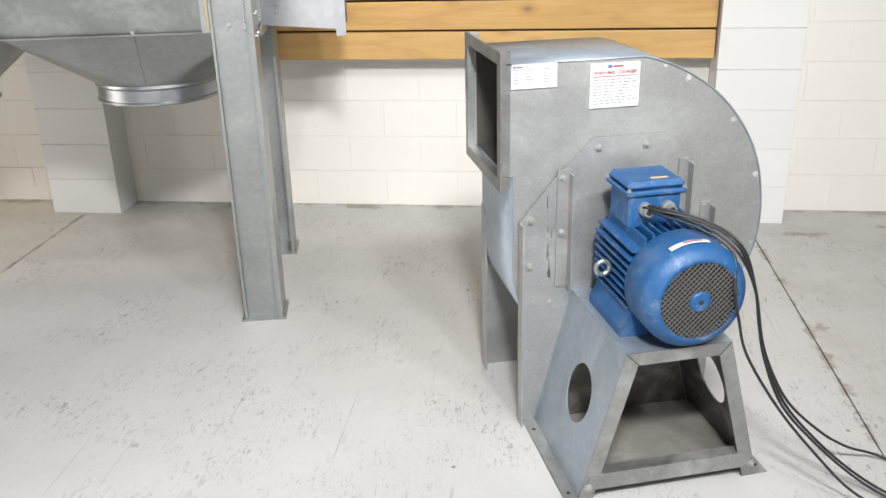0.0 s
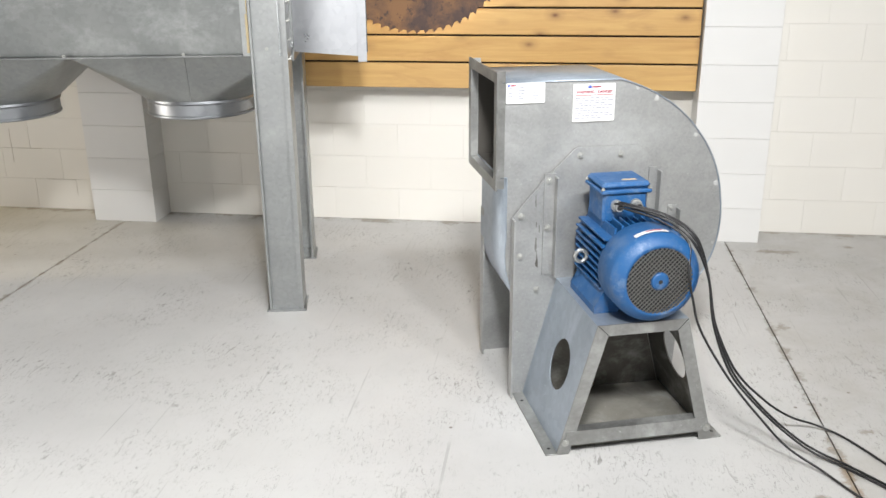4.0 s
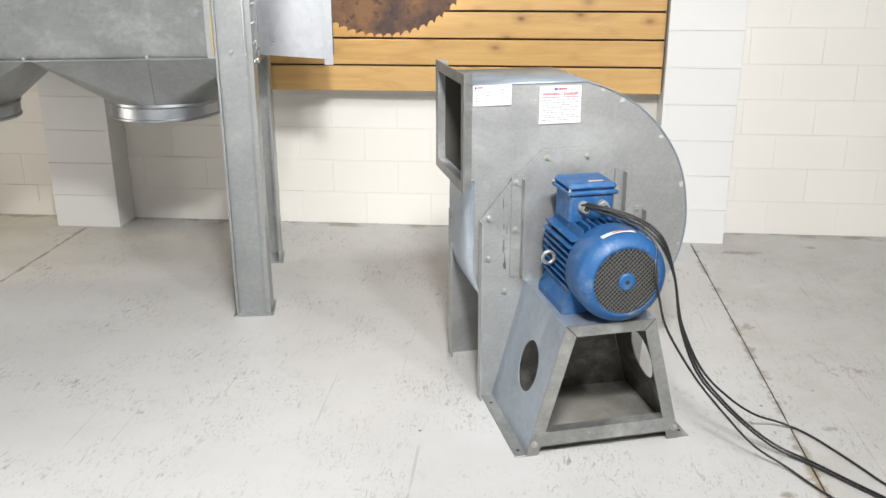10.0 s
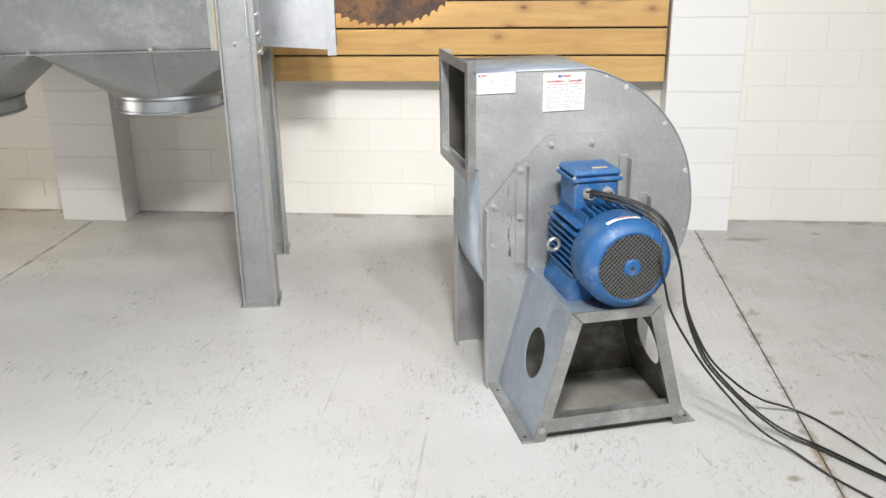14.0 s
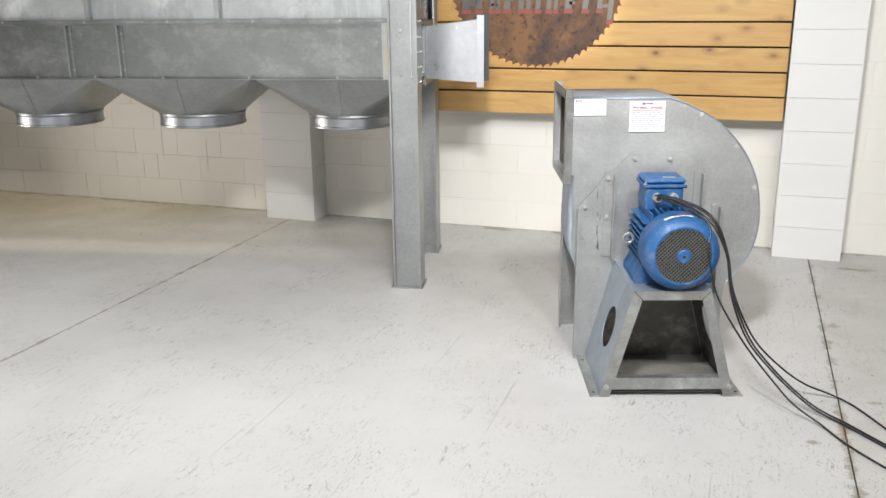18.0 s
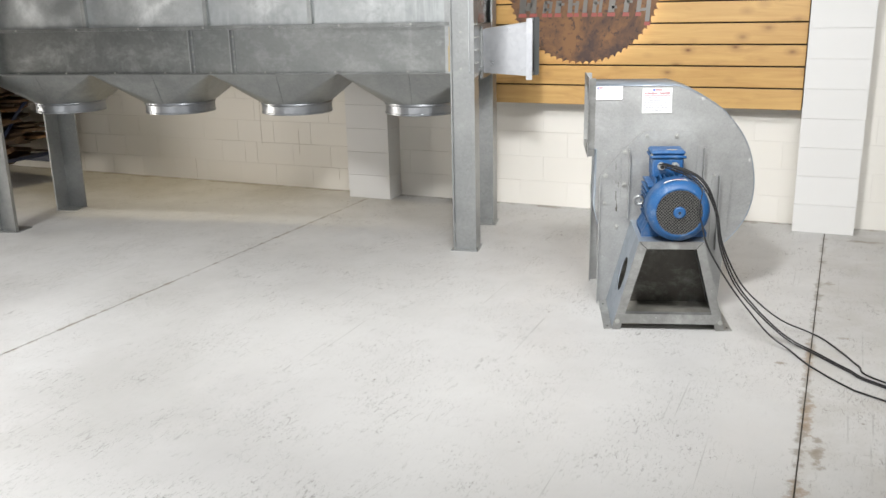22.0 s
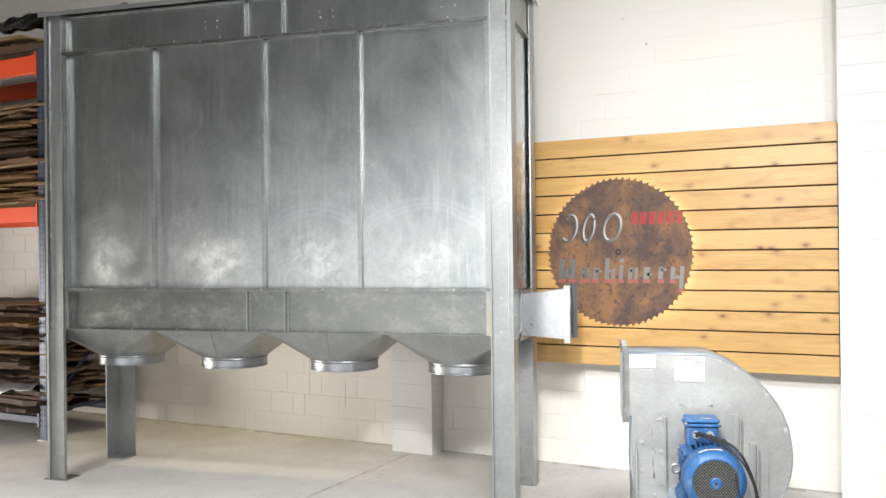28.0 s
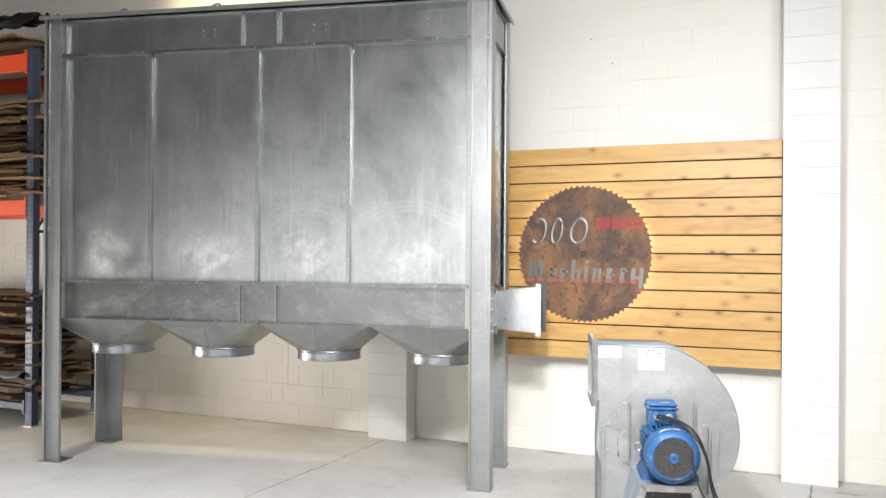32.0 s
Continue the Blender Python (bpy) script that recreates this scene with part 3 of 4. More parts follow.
def collector_frame():
    return pose(-4.55, 2.51, 0, 0, 0, 11.6)


def angle_post(parent, name, u0, v0, su, sv, z1, label=""):
    """An angle section with its corner at (u0, v0), its flanges running su and sv, with a small return lip on each."""
    w = 0.152
    if v0 == 0:  # front posts: a lipped channel open to the front with a side flange
        pts = [(0, 0), (0.020, 0), (0.020, 0.024), (w - 0.009, 0.024), (w - 0.009, 0), (w, 0), (w, 0.031), (0.008, 0.031), (0.008, 0.155), (0, 0.155)]
    else:
        w, t, lip = 0.168, 0.006, 0.011
        pts = [(0, 0), (w, 0), (w, lip), (w - t, lip), (w - t, t), (t, t), (t, w - t), (lip, w - t), (lip, w), (0, w)]
    bm = bmesh.new()
    add_prism(bm, [(u0 + su * a, v0 + sv * b) for a, b in pts], 0.008, z1, "z")
    post = part(name, bm, POST, parent, label)
    out = 0.03 if v0 == 0 and su > 0 else 0.012
    foot = box(min(u0 - su * out, u0 + su * 0.165), max(u0 - su * out, u0 + su * 0.165), min(v0 - sv * 0.012, v0 + sv * 0.165), max(v0 - sv * 0.012, v0 + sv * 0.165), 0.0, 0.008)
    part("foot_plate", foot, POST, post)
    return post


CL, CD = 3.62, 0.86
BEAM0, BEAM1, HEAD0, TOP = 1.148, 1.44, 3.247, 3.545
dust_collector = thing("dust_collector", collector_frame(), "tall galvanised steel dust collector with four outlet hoppers on angle legs", "dust collector")
for u0, v0, su, sv in ((0, 0, 1, 1), (CL, 0, -1, 1), (0, CD, 1, -1), (CL, CD, -1, -1)):
    angle_post(dust_collector, "post", u0, v0, su, sv, TOP)
P = 0.058
# front and back sheets between the stiffeners
STIFF = [0.925, 1.822, 2.548]
bays = [0.152, *STIFF, CL - 0.152]
for a, b in zip(bays, bays[1:]):
    part("front_panel", box(a + 0.002, b - 0.002, P, P + 0.004, BEAM1, HEAD0), PANEL, dust_collector)
part("back_panel", box(0.152, CL - 0.152, CD - P - 0.004, CD - P, BEAM0, TOP - 0.03), STEEL, dust_collector)
for u, s in ((0.0, 1), (CL, -1)):
    a, b = sorted((u + s * 0.030, u + s * 0.034))
    part("side_panel", box(a, b, 0.012, CD - 0.012, BEAM0, TOP - 0.03), SHEEN, dust_collector)
    for z0, z1 in ((BEAM0, BEAM1), (HEAD0, TOP - 0.03)):
        o = [(u + s * 0.004, z0), (u + s * 0.029, z0), (u + s * 0.029, z1), (u + s * 0.004, z1), (u + s * 0.004, z1 - 0.016), (u + s * 0.018, z1 - 0.016), (u + s * 0.018, z0 + 0.016), (u + s * 0.004, z0 + 0.016)]
        part("side_beam", prism(o, 0.158, CD - 0.154), POST, dust_collector)
for u in STIFF:
    bm = box(u - 0.013, u + 0.013, P - 0.034, P - 0.030, BEAM1 + 0.024, HEAD0 - 0.024)
    add_box(bm, u - 0.013, u - 0.009, P - 0.030, P, BEAM1 + 0.024, HEAD0 - 0.024)
    add_box(bm, u + 0.009, u + 0.013, P - 0.030, P, BEAM1 + 0.024, HEAD0 - 0.024)
    st = part("stiffener", bm, HOPPER, dust_collector)
    for i in range(4):
        bolt(st, u + 0.003, P - 0.034, BEAM1 + 0.2 + i * 0.45, RIVETS)
for a in (0.156, CL - 0.186):
    part("edge_trim", box(a, a + 0.03, P - 0.04, P, BEAM0, TOP - 0.001), HOPPER, dust_collector)


def channel(name, z0, z1, seams, material):
    """A pressed channel across the front with turned-out flanges and butt straps at its seams."""
    ends = [0.186, *seams, CL - 0.186]
    for a, b in zip(ends, ends[1:]):
        f, w = P - 0.050, P - 0.008
        bm = prism([(f, z0), (P - 0.004, z0), (P - 0.004, z1), (f, z1), (f, z1 - 0.006), (w, z1 - 0.006), (w, z0 + 0.006), (f, z0 + 0.006)], a + 0.001, b - 0.001, "x")
        beam = part(name, bm, material, dust_collector)
        k = max(1, round((b - a) / 0.42))
        for i in range(k):
            bolt(beam, a + (b - a) * (i + 0.5) / k, P - 0.051, z0 + 0.012, RIVETS)
    for s in seams:
        bm = prism([(s - 0.004, P - 0.046), (s + 0.004, P - 0.046), (s + 0.004, P - 0.013), (s + 0.018, P - 0.013), (s + 0.018, P - 0.008), (s - 0.004, P - 0.008)], z0 + 0.007, z1 - 0.007, "z")
        strap = part("seam_strap", bm, POST, dust_collector)
        for i in range(3):
            bolt(strap, s + 0.011, P - 0.013, z0 + 0.05 + i * (z1 - z0 - 0.1) / 2, RIVETS)


# yellowed sealant down the joint between the lower beam and the end post
for z0, z1, w in ((BEAM0 + 0.012, BEAM0 + 0.17, 0.011), (BEAM0 + 0.172, BEAM1 - 0.01, 0.005)):
    part("sealant_bead", box(CL - 0.1555 - w, CL - 0.1555, P - 0.0445, P - 0.0395, z0, z1, bevel=0.0015), SEALANT, dust_collector, "yellowed bead of sealant")


channel("bottom_beam", BEAM0, BEAM1, [1.690, 1.985], STEEL)
channel("header_beam", HEAD0, TOP - 0.03, [1.69, 1.98], PANEL)
for z in (BEAM1 + 0.001, HEAD0 - 0.022):
    o = [(P - 0.052, z), (P - 0.052, z + 0.021), (P - 0.047, z + 0.021), (P - 0.047, z + 0.006), (P - 0.002, z + 0.006), (P - 0.002, z)]
    rail = part("rail", prism(o, 0.154, CL - 0.154, "x"), STEEL, dust_collector)
    for i in range(7):
        bolt(rail, 0.4 + i * 0.47, P - 0.052, z + 0.011, RIVETS)
bm = box(-0.03, CL + 0.03, -0.03, CD + 0.03, TOP, TOP + 0.008)
add_box(bm, -0.03, CL + 0.03, -0.03, -0.026, TOP - 0.025, TOP)
add_box(bm, CL + 0.026, CL + 0.03, -0.026, CD + 0.03, TOP - 0.025, TOP)
part("cap", bm, POST, dust_collector)
for u in (1.36, 2.26, 3.14):
    for du in (0, 0.095):
        for dz in (0, 0.045):
            bolt(dust_collector, u + du, P - 0.008, HEAD0 + 0.10 + dz, RIVETS)
for u in (0.6, 1.4):
    part("lifting_lug", tube([(u, 0.1, TOP), (u, 0.1, TOP + 0.04), (u + 0.06, 0.1, TOP + 0.06), (u + 0.09, 0.1, TOP)], 0.008, 6, 4), POST, dust_collector)

def hopper(u0, u1):
    """Square-to-round sheet hopper under the beam, ending in a bright collar."""
    uc, vc, r, k = (u0 + u1) / 2, CD / 2, 0.240, 96
    zt, zb = BEAM0 + 0.002, 0.925
    v0, v1 = 0.036, CD - 0.036
    bm = bmesh.new()
    ring = [bm.verts.new(p) for p in circle(uc, vc, zb, r, k, "z")]
    corner = [bm.verts.new((x, y, zt)) for x, y in ((u1, v1), (u0, v1), (u0, v0), (u1, v0))]
    q = k // 4
    for c in range(4):
        for i in range(q):
            bm.faces.new((corner[c], ring[(c * q + i + 1) % k], ring[(c * q + i) % k]))
        bm.faces.new((corner[c], corner[(c + 1) % 4], ring[((c + 1) * q) % k]))
    bmesh.ops.recalc_face_normals(bm, faces=bm.faces)
    ob = part("hopper", bm, HOPPER, dust_collector)
    m = ob.modifiers.new("sheet", "SOLIDIFY")
    m.thickness = 0.003
    part("seam", tube([(uc + 0.02, v0 - 0.001, zt), (uc + 0.01, (v0 + vc - r) / 2 - 0.002, (zt + zb) / 2), (uc, vc - r - 0.002, zb)], 0.0025, 6, 1), POST, ob)
    bm = bmesh.new()
    prof = [(0.934, r + 0.004), (0.934, r + 0.010), (0.922, r + 0.012), (0.914, r + 0.005), (0.869, r + 0.005), (0.865, r + 0.009), (0.858, r + 0.009), (0.854, r + 0.004), (0.854, r - 0.002), (0.91, r - 0.002)]
    add_rings(bm, [circle(uc, vc, z, q, 96, "z") for z, q in prof])
    bmesh.ops.recalc_face_normals(bm, faces=bm.faces)
    part("collar", bm, BRIGHT, ob, "bright steel spigot collar", smooth=True).data.set_sharp_from_angle(angle=radians(25))


for i in range(4):
    hopper(i * CL / 4 + 0.004, (i + 1) * CL / 4 - 0.004)

# rectangular inlet transition on the end
inlet = part("inlet_duct", bmesh.new(), DUCT, dust_collector, "pale rectangular inlet transition with an open flange")
bm = bmesh.new()
a, b = (CL - 0.01, 0.36, 0.62, 1.125, 1.405), (CL + 0.29, 0.325, 0.655, 1.105, 1.445)
rings = [[(u, v0, z0), (u, v1, z0), (u, v1, z1), (u, v0, z1)] for u, v0, v1, z0, z1 in (a, b)]
inner = [[(u, v0 + 0.004, z0 + 0.004), (u, v1 - 0.004, z0 + 0.004), (u, v1 - 0.004, z1 - 0.004), (u, v0 + 0.004, z1 - 0.004)] for u, v0, v1, z0, z1 in (b, a)]
add_rings(bm, rings + inner)
bmesh.ops.recalc_face_normals(bm, faces=bm.faces)
bm.to_mesh(inlet.data)
bm.free()
f0, f1, f2 = CL + 0.286, CL + 0.291, CL + 0.325
for e0, e1 in ((0.295, 1), (0.685, -1)):
    o = [(f0, e0 + e1 * 0.04), (f0, e0), (f2, e0), (f2, e0 + e1 * 0.005), (f1, e0 + e1 * 0.005), (f1, e0 + e1 * 0.04)]
    # the far bar is drawn in dark grey
    part("flange_bar", prism(o, 1.082, 1.468, "z"), DUCT if e1 > 0 else DARKBAR, inlet)
for z in (1.082, 1.438):
    part("flange_bar", box(f0, f1, 0.335, 0.645, z, z + 0.03), DUCT, inlet)
part("collar_plate", box(CL - 0.02, CL - 0.004, 0.32, 0.66, 1.09, 1.44), POST, inlet)
for i in range(5):
    for v in (0.045, 0.115):
        bolt(inlet, CL, v, 1.13 + 0.078 * i, RIVETS, (0, 0, 90))
for z in (BEAM0 + 0.03, BEAM1 - 0.04):
    for u in (0.075, CL - 0.085):
        bolt(dust_collector, u, 0.007, z, RIVETS)

# ---- blower ----
BU, BZ = 0.325, 0.600
blower = thing("centrifugal_blower", pose(0.126, 2.155, 0, 0, 0, 18), "grey galvanised centrifugal blower with a blue electric motor on a pedestal", "blower")
FV, RV = 0.44, 0.80
SPIRAL = [(180, 0.362), (205, 0.385), (232, 0.402), (270, 0.408), (318, 0.412), (346, 0.437), (375, 0.452), (407, 0.488), (431, 0.523), (447, 0.552)]


def spiral(k=60):
    out = []
    for i in range(k + 1):
        a = 180 + (447 - 180) * i / k
        r = np.interp(a, [p[0] for p in SPIRAL], [p[1] for p in SPIRAL])
        out.append((BU + r * math.cos(radians(a)), BZ + r * math.sin(radians(a))))
    return out


TOPZ, LOWZ, OUT = 1.152, 0.828, -0.06
curve = spiral()
outline = [*curve, (OUT, TOPZ), (OUT, LOWZ), (curve[0][0], LOWZ)]
part("front_plate", prism(outline, FV, FV + 0.004), FAN, blower)
part("back_plate", prism(outline, RV, RV + 0.004), FAN, blower)
# wrapper sheet round the scroll and the outlet
bm = bmesh.new()
line = [(OUT, LOWZ), (curve[0][0], LOWZ), *curve, (OUT, TOPZ)]
a = [(x, FV - 0.004, z) for x, z in line]
b = [(x, RV + 0.008, z) for x, z in line]
add_rings(bm, [a, b], close=False)
# bluish steel puts the left side's blue reflection into the wrapper's colour
scroll = part("scroll_wrapper", bm, STAND, blower, smooth=True)
m = scroll.modifiers.new("sheet", "SOLIDIFY")
m.thickness, m.offset = 0.004, 0
# added lining inside the outlet: dust, with the recess's shade in its colour
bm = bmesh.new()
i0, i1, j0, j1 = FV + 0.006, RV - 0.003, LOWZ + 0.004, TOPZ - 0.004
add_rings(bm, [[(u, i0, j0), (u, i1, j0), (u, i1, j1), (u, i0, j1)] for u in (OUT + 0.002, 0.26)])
liner = part("outlet_lining", bm, DUSTSHADE, blower, "added dusty lining, dark with the outlet's shade")
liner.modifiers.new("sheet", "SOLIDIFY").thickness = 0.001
part("impeller", lathe([(FV + 0.03, 0.30), (FV + 0.032, 0.302), (RV - 0.03, 0.302), (RV - 0.028, 0.30)], BU, BZ, 40), DUSTSHADE, blower)
# outlet flange of angle bar
v0, v1, z0, z1, w = 0.405, 0.838, 0.79, 1.19, 0.036
f0, f1, f2 = OUT - 0.025, OUT - 0.020, OUT + 0.012
for e0, e1 in ((v0, 1), (v1, -1)):
    o = [(f0, e0), (f1, e0), (f1, e0 + e1 * (w - 0.005)), (f2, e0 + e1 * (w - 0.005)), (f2, e0 + e1 * w), (f0, e0 + e1 * w)]
    part("flange_bar", prism(o, z0, z1, "z"), FRAME, blower)
for e0, e1 in ((z0, 1), (z1, -1)):
    o = [(f0, e0), (f1, e0), (f1, e0 + e1 * (w - 0.005)), (f2, e0 + e1 * (w - 0.005)), (f2, e0 + e1 * w), (f0, e0 + e1 * w)]
    part("flange_bar", prism(o, v0 + w, v1 - w), FRAME, blower)
# pale weld and putty marks round the flange
for v, z, r in ((v1 - 0.018, 0.985, 0.011), (v1 - 0.02, 0.905, 0.014), (v1 - 0.014, 0.83, 0.009)):
    bm = bmesh.new()
    loops = add_rings(bm, [circle(f0 + 0.0005, v, z, r, 12, "x"), circle(f0 - 0.0012, v, z, r * 0.7, 12, "x")])
    bm.faces.new(loops[1])
    part("putty_mark", bm, PUTTY, blower)
# motor-side support plate that also makes the front legs
SV = 0.425
sup = [(-0.02, 0.0), (-0.02, 0.684), (0.09, 0.815), (0.205, 0.925), (0.43, 0.925), (0.55, 0.815), (0.655, 0.684), (0.62, 0.0)]
plate = part("support_plate", prism(sup, SV, SV + 0.006), FAN, blower)
part("edge_flange", box(-0.02, -0.014, SV - 0.035, SV, 0.0, 0.684), FAN, plate)
for u, z in ((0.218, 0.897), (0.366, 0.896), (0.013, 0.69), (0.012, 0.542), (0.076, 0.414), (0.565, 0.69)):
    bolt(plate, u, SV, z)
for z in (0.815, 0.645):
    bolt(plate, 0.108, SV - 0.006, z)
for u, z0, z1, s in ((0.092, 0.47, 0.84, 1), (0.502, 0.45, 0.845, -1), (0.585, 0.3, 0.70, -1)):
    bm = box(u, u + 0.042, SV - 0.006, SV, z0, z1) if s > 0 else box(u - 0.03, u, SV - 0.006, SV, z0, z1)
    add_box(bm, u + (0.036 if s > 0 else 0), u + (0.042 if s > 0 else 0.006), SV - 0.04, SV - 0.006, z0, z1 - 0.01)
    part("stiffener", bm, FAN, blower)
rear = part("rear_leg_plate", prism([(-0.04, 0.0), (-0.04, 0.62), (0.69, 0.62), (0.69, 0.0), (0.56, 0.0), (0.56, 0.2), (0.09, 0.2), (0.09, 0.0)], RV + 0.012, RV + 0.018), FAN, blower)
part("edge_flange", box(-0.04, -0.034, RV - 0.03, RV + 0.012, 0.0, 0.62), FAN, rear)

# pale putty dabs round the rim of the scroll and dark grime run down beside the stiffener
for deg, inset, r in ((-38, 0.014, 0.011), (-8, 0.012, 0.008), (22, 0.013, 0.012), (47, 0.016, 0.010), (71, 0.014, 0.013), (80, 0.012, 0.008)):
    q = np.interp(deg + 360, [p[0] for p in SPIRAL], [p[1] for p in SPIRAL]) - inset
    u, z = BU + q * math.cos(radians(deg)), BZ + q * math.sin(radians(deg))
    bm = bmesh.new()
    ring = [(u + r * random.uniform(0.6, 1.2) * math.cos(2 * math.pi * i / 14), z + r * random.uniform(0.6, 1.1) * math.sin(2 * math.pi * i / 14)) for i in range(14)]
    loops = add_rings(bm, [[(a, FV + 0.0005, b) for a, b in ring], [(u + (a - u) * 0.7, FV - 0.0008, z + (b - z) * 0.7) for a, b in ring]])
    bm.faces.new(loops[1])
    part("putty_mark", bm, PUTTY, blower)
for i in range(9):
    u, z, w, h = random.uniform(0.058, 0.082), random.uniform(0.50, 0.73), random.uniform(0.0015, 0.004), random.uniform(0.012, 0.045)
    o = [(u - w * random.uniform(0.5, 1.3), z), (u + w * random.uniform(0.5, 1.3), z - 0.004), (u + w * random.uniform(0.2, 1.0), z + h * 0.5), (u + w * 0.4, z + h), (u - w * 0.5, z + h * 0.9), (u - w * random.uniform(0.4, 1.4), z + h * 0.45)]
    part("grime_streak", prism(o, SV - 0.0008, SV + 0.001), GRIMESHADE, plate)

# pedestal under the motor
pedestal = part("pedestal", bmesh.new(), STAND, blower, "bluish galvanised sheet pedestal with round side holes")
bm = bmesh.new()
add_box(bm, 0.148, 0.456, 0.0, SV, 0.446, 0.452)
bm.to_mesh(pedestal.data)
bm.free()


def side_sheet(top_u, foot_u, name, material=STAND):
    """A sloping side sheet with a round hole through it."""
    k = 40
    h0, h1, c, r = 0.0, 0.446, (0.185, 0.232), 0.082
    hole = [(c[0] + r * math.cos(2 * math.pi * i / k), c[1] + 1.05 * r * math.sin(2 * math.pi * i / k)) for i in range(k)]
    rim = []
    for x, z in hole:
        dx, dz = x - c[0], z - c[1]
        s = min(((SV - c[0]) if dx > 0 else c[0]) / max(abs(dx), 1e-9), ((h1 - c[1]) if dz > 0 else c[1]) / max(abs(dz), 1e-9))
        rim.append((c[0] + dx * s, c[1] + dz * s))
    for cx, cz in ((0, h0), (SV, h0), (SV, h1), (0, h1)):
        j = min(range(k), key=lambda i: (rim[i][0] - cx) ** 2 + (rim[i][1] - cz) ** 2)
        rim[j] = (cx, cz)
    put = lambda v, z: (foot_u + (top_u - foot_u) * z / h1, v, z)
    bm = bmesh.new()
    add_rings(bm, [[put(*p) for p in rim], [put(*p) for p in hole]])
    ob = part(name, bm, material, pedestal)
    m = ob.modifiers.new("sheet", "SOLIDIFY")
    m.thickness, m.offset = 0.004, 0
    return ob


side_sheet(0.15, 0.035, "side_sheet")
# far side sheet is coloured dark to carry the shade inside
side_sheet(0.454, 0.572, "side_sheet", GRIMESHADE)
part("base_sheet", box(0.044, 0.562, 0.032, SV - 0.012, 0.003, 0.007), TRAY, pedestal, "dusty base sheet")
for u0, u1, hole in ((-0.006, 0.037, 0.014), (0.570, 0.612, 0.593)):
    flange = part("foot_flange", box(u0, u1, -0.005, SV, 0.0, 0.005, bevel=0.001), FRAME, pedestal)
    for v in (0.03, 0.36):
        bm = bmesh.new()
        bm.faces.new([bm.verts.new(p) for p in circle(hole, v, 0.0056, 0.006, 14, "z")])
        part("bolt_hole", bm, DARK, flange)
# added sheet; its dark colour stands for shade as well as grime
part("back_sheet", prism([(0.156, 0.442), (0.448, 0.442), (0.560, 0.006), (0.047, 0.006)], SV - 0.010, SV - 0.006), GRIMESHADE, pedestal, "grimy back sheet darkened for inside shade")
part("front_leg", prism([(0.15, 0.452), (0.186, 0.418), (0.072, 0.0), (0.03, 0.0)], -0.006, 0.0), FRAME, pedestal)
part("front_leg", prism([(0.454, 0.452), (0.42, 0.418), (0.532, 0.0), (0.575, 0.0)], -0.006, 0.0), FRAME, pedestal)
part("front_bar", box(0.152, 0.452, -0.0065, 0.0, 0.415, 0.452), FRAME, pedestal)
bm = box(0.06, 0.545, -0.010, -0.006, 0.035, 0.085)
add_box(bm, 0.06, 0.545, -0.006, 0.03, 0.081, 0.085)
part("bottom_bar", bm, FRAME, pedestal)
for o in ([(0.150, 0.452), (0.153, 0.452), (0.1875, 0.4165), (0.1845, 0.4165)], [(0.454, 0.452), (0.451, 0.452), (0.4185, 0.4165), (0.4215, 0.4165)]):
    part("mitre_gap", prism(o, -0.0069, -0.0062), DARK, pedestal)
for u, z in ((0.058, 0.045), (0.552, 0.045)):
    bolt(pedestal, u, -0.008, z)

# motor
motor = part("motor", lathe([(0.09, 0.10), (0.09, 0.112), (0.36, 0.112), (0.375, 0.105), (0.375, 0.12), (0.40, 0.12), (0.40, 0.06), (0.425, 0.06)], BU, BZ + 0.005), BLUECORE, blower, "blue finned electric motor", smooth=False)
MZ = BZ + 0.005
for side in (0, 90, 180, 270):
    c, s = math.cos(radians(side)), math.sin(radians(side))
    for i in range(-4, 5):
        d = i * 0.0235
        h0 = math.sqrt(max(0.112 ** 2 - d ** 2, 0)) - 0.004
        h1 = 0.138 if abs(i) < 4 else 0.130
        bm = prism([(BU + a * c - b * s, MZ + a * s + b * c) for a, b in ((d - 0.005, h0), (d + 0.005, h0), (d + 0.003, h1), (d - 0.003, h1))], 0.10, 0.35)
        part("cooling_fin", bm, BLUE, motor)
cover = part("fan_cover", lathe([(0.105, 0.143), (0.10, 0.147), (0.0, 0.147), (-0.015, 0.144), (-0.03, 0.134), (-0.042, 0.118), (-0.046, 0.108), (-0.040, 0.106), (-0.02, 0.13), (0.0, 0.142), (0.105, 0.140)], BU, MZ, 64, cap=False), BLUE, blower, "blue motor fan cover", smooth=True)
# round wire guard in the end of the cover
R, s, t = 0.107, 0.0105, 0.0012
for d in (45, -45):
    c, q = math.cos(radians(d)), math.sin(radians(d))
    for j in range(-10, 11):
        o = j * s
        h = math.sqrt(R * R - o * o)
        y = -0.047 + (0.0015 if d > 0 else 0)
        bm = prism([(BU + a * c - b * q, MZ + a * q + b * c) for a, b in ((o - t, -h), (o + t, -h), (o + t, h), (o - t, h))], y, y + 0.003)
        part("guard_wire", bm, WIRE, cover)
part("hub_disc", lathe([(-0.044, 0.03), (-0.050, 0.028), (-0.052, 0.02), (-0.052, 0.002)], BU, MZ, 32), BLUE, cover, smooth=True)
part("hub_screw", lathe([(-0.0525, 0.007), (-0.0535, 0.006), (-0.0535, 0.001)], BU, MZ, 12), DARK, cover)
part("fan", lathe([(0.0, 0.12), (0.01, 0.12), (0.03, 0.05)], BU, MZ, 24), DARK, cover)
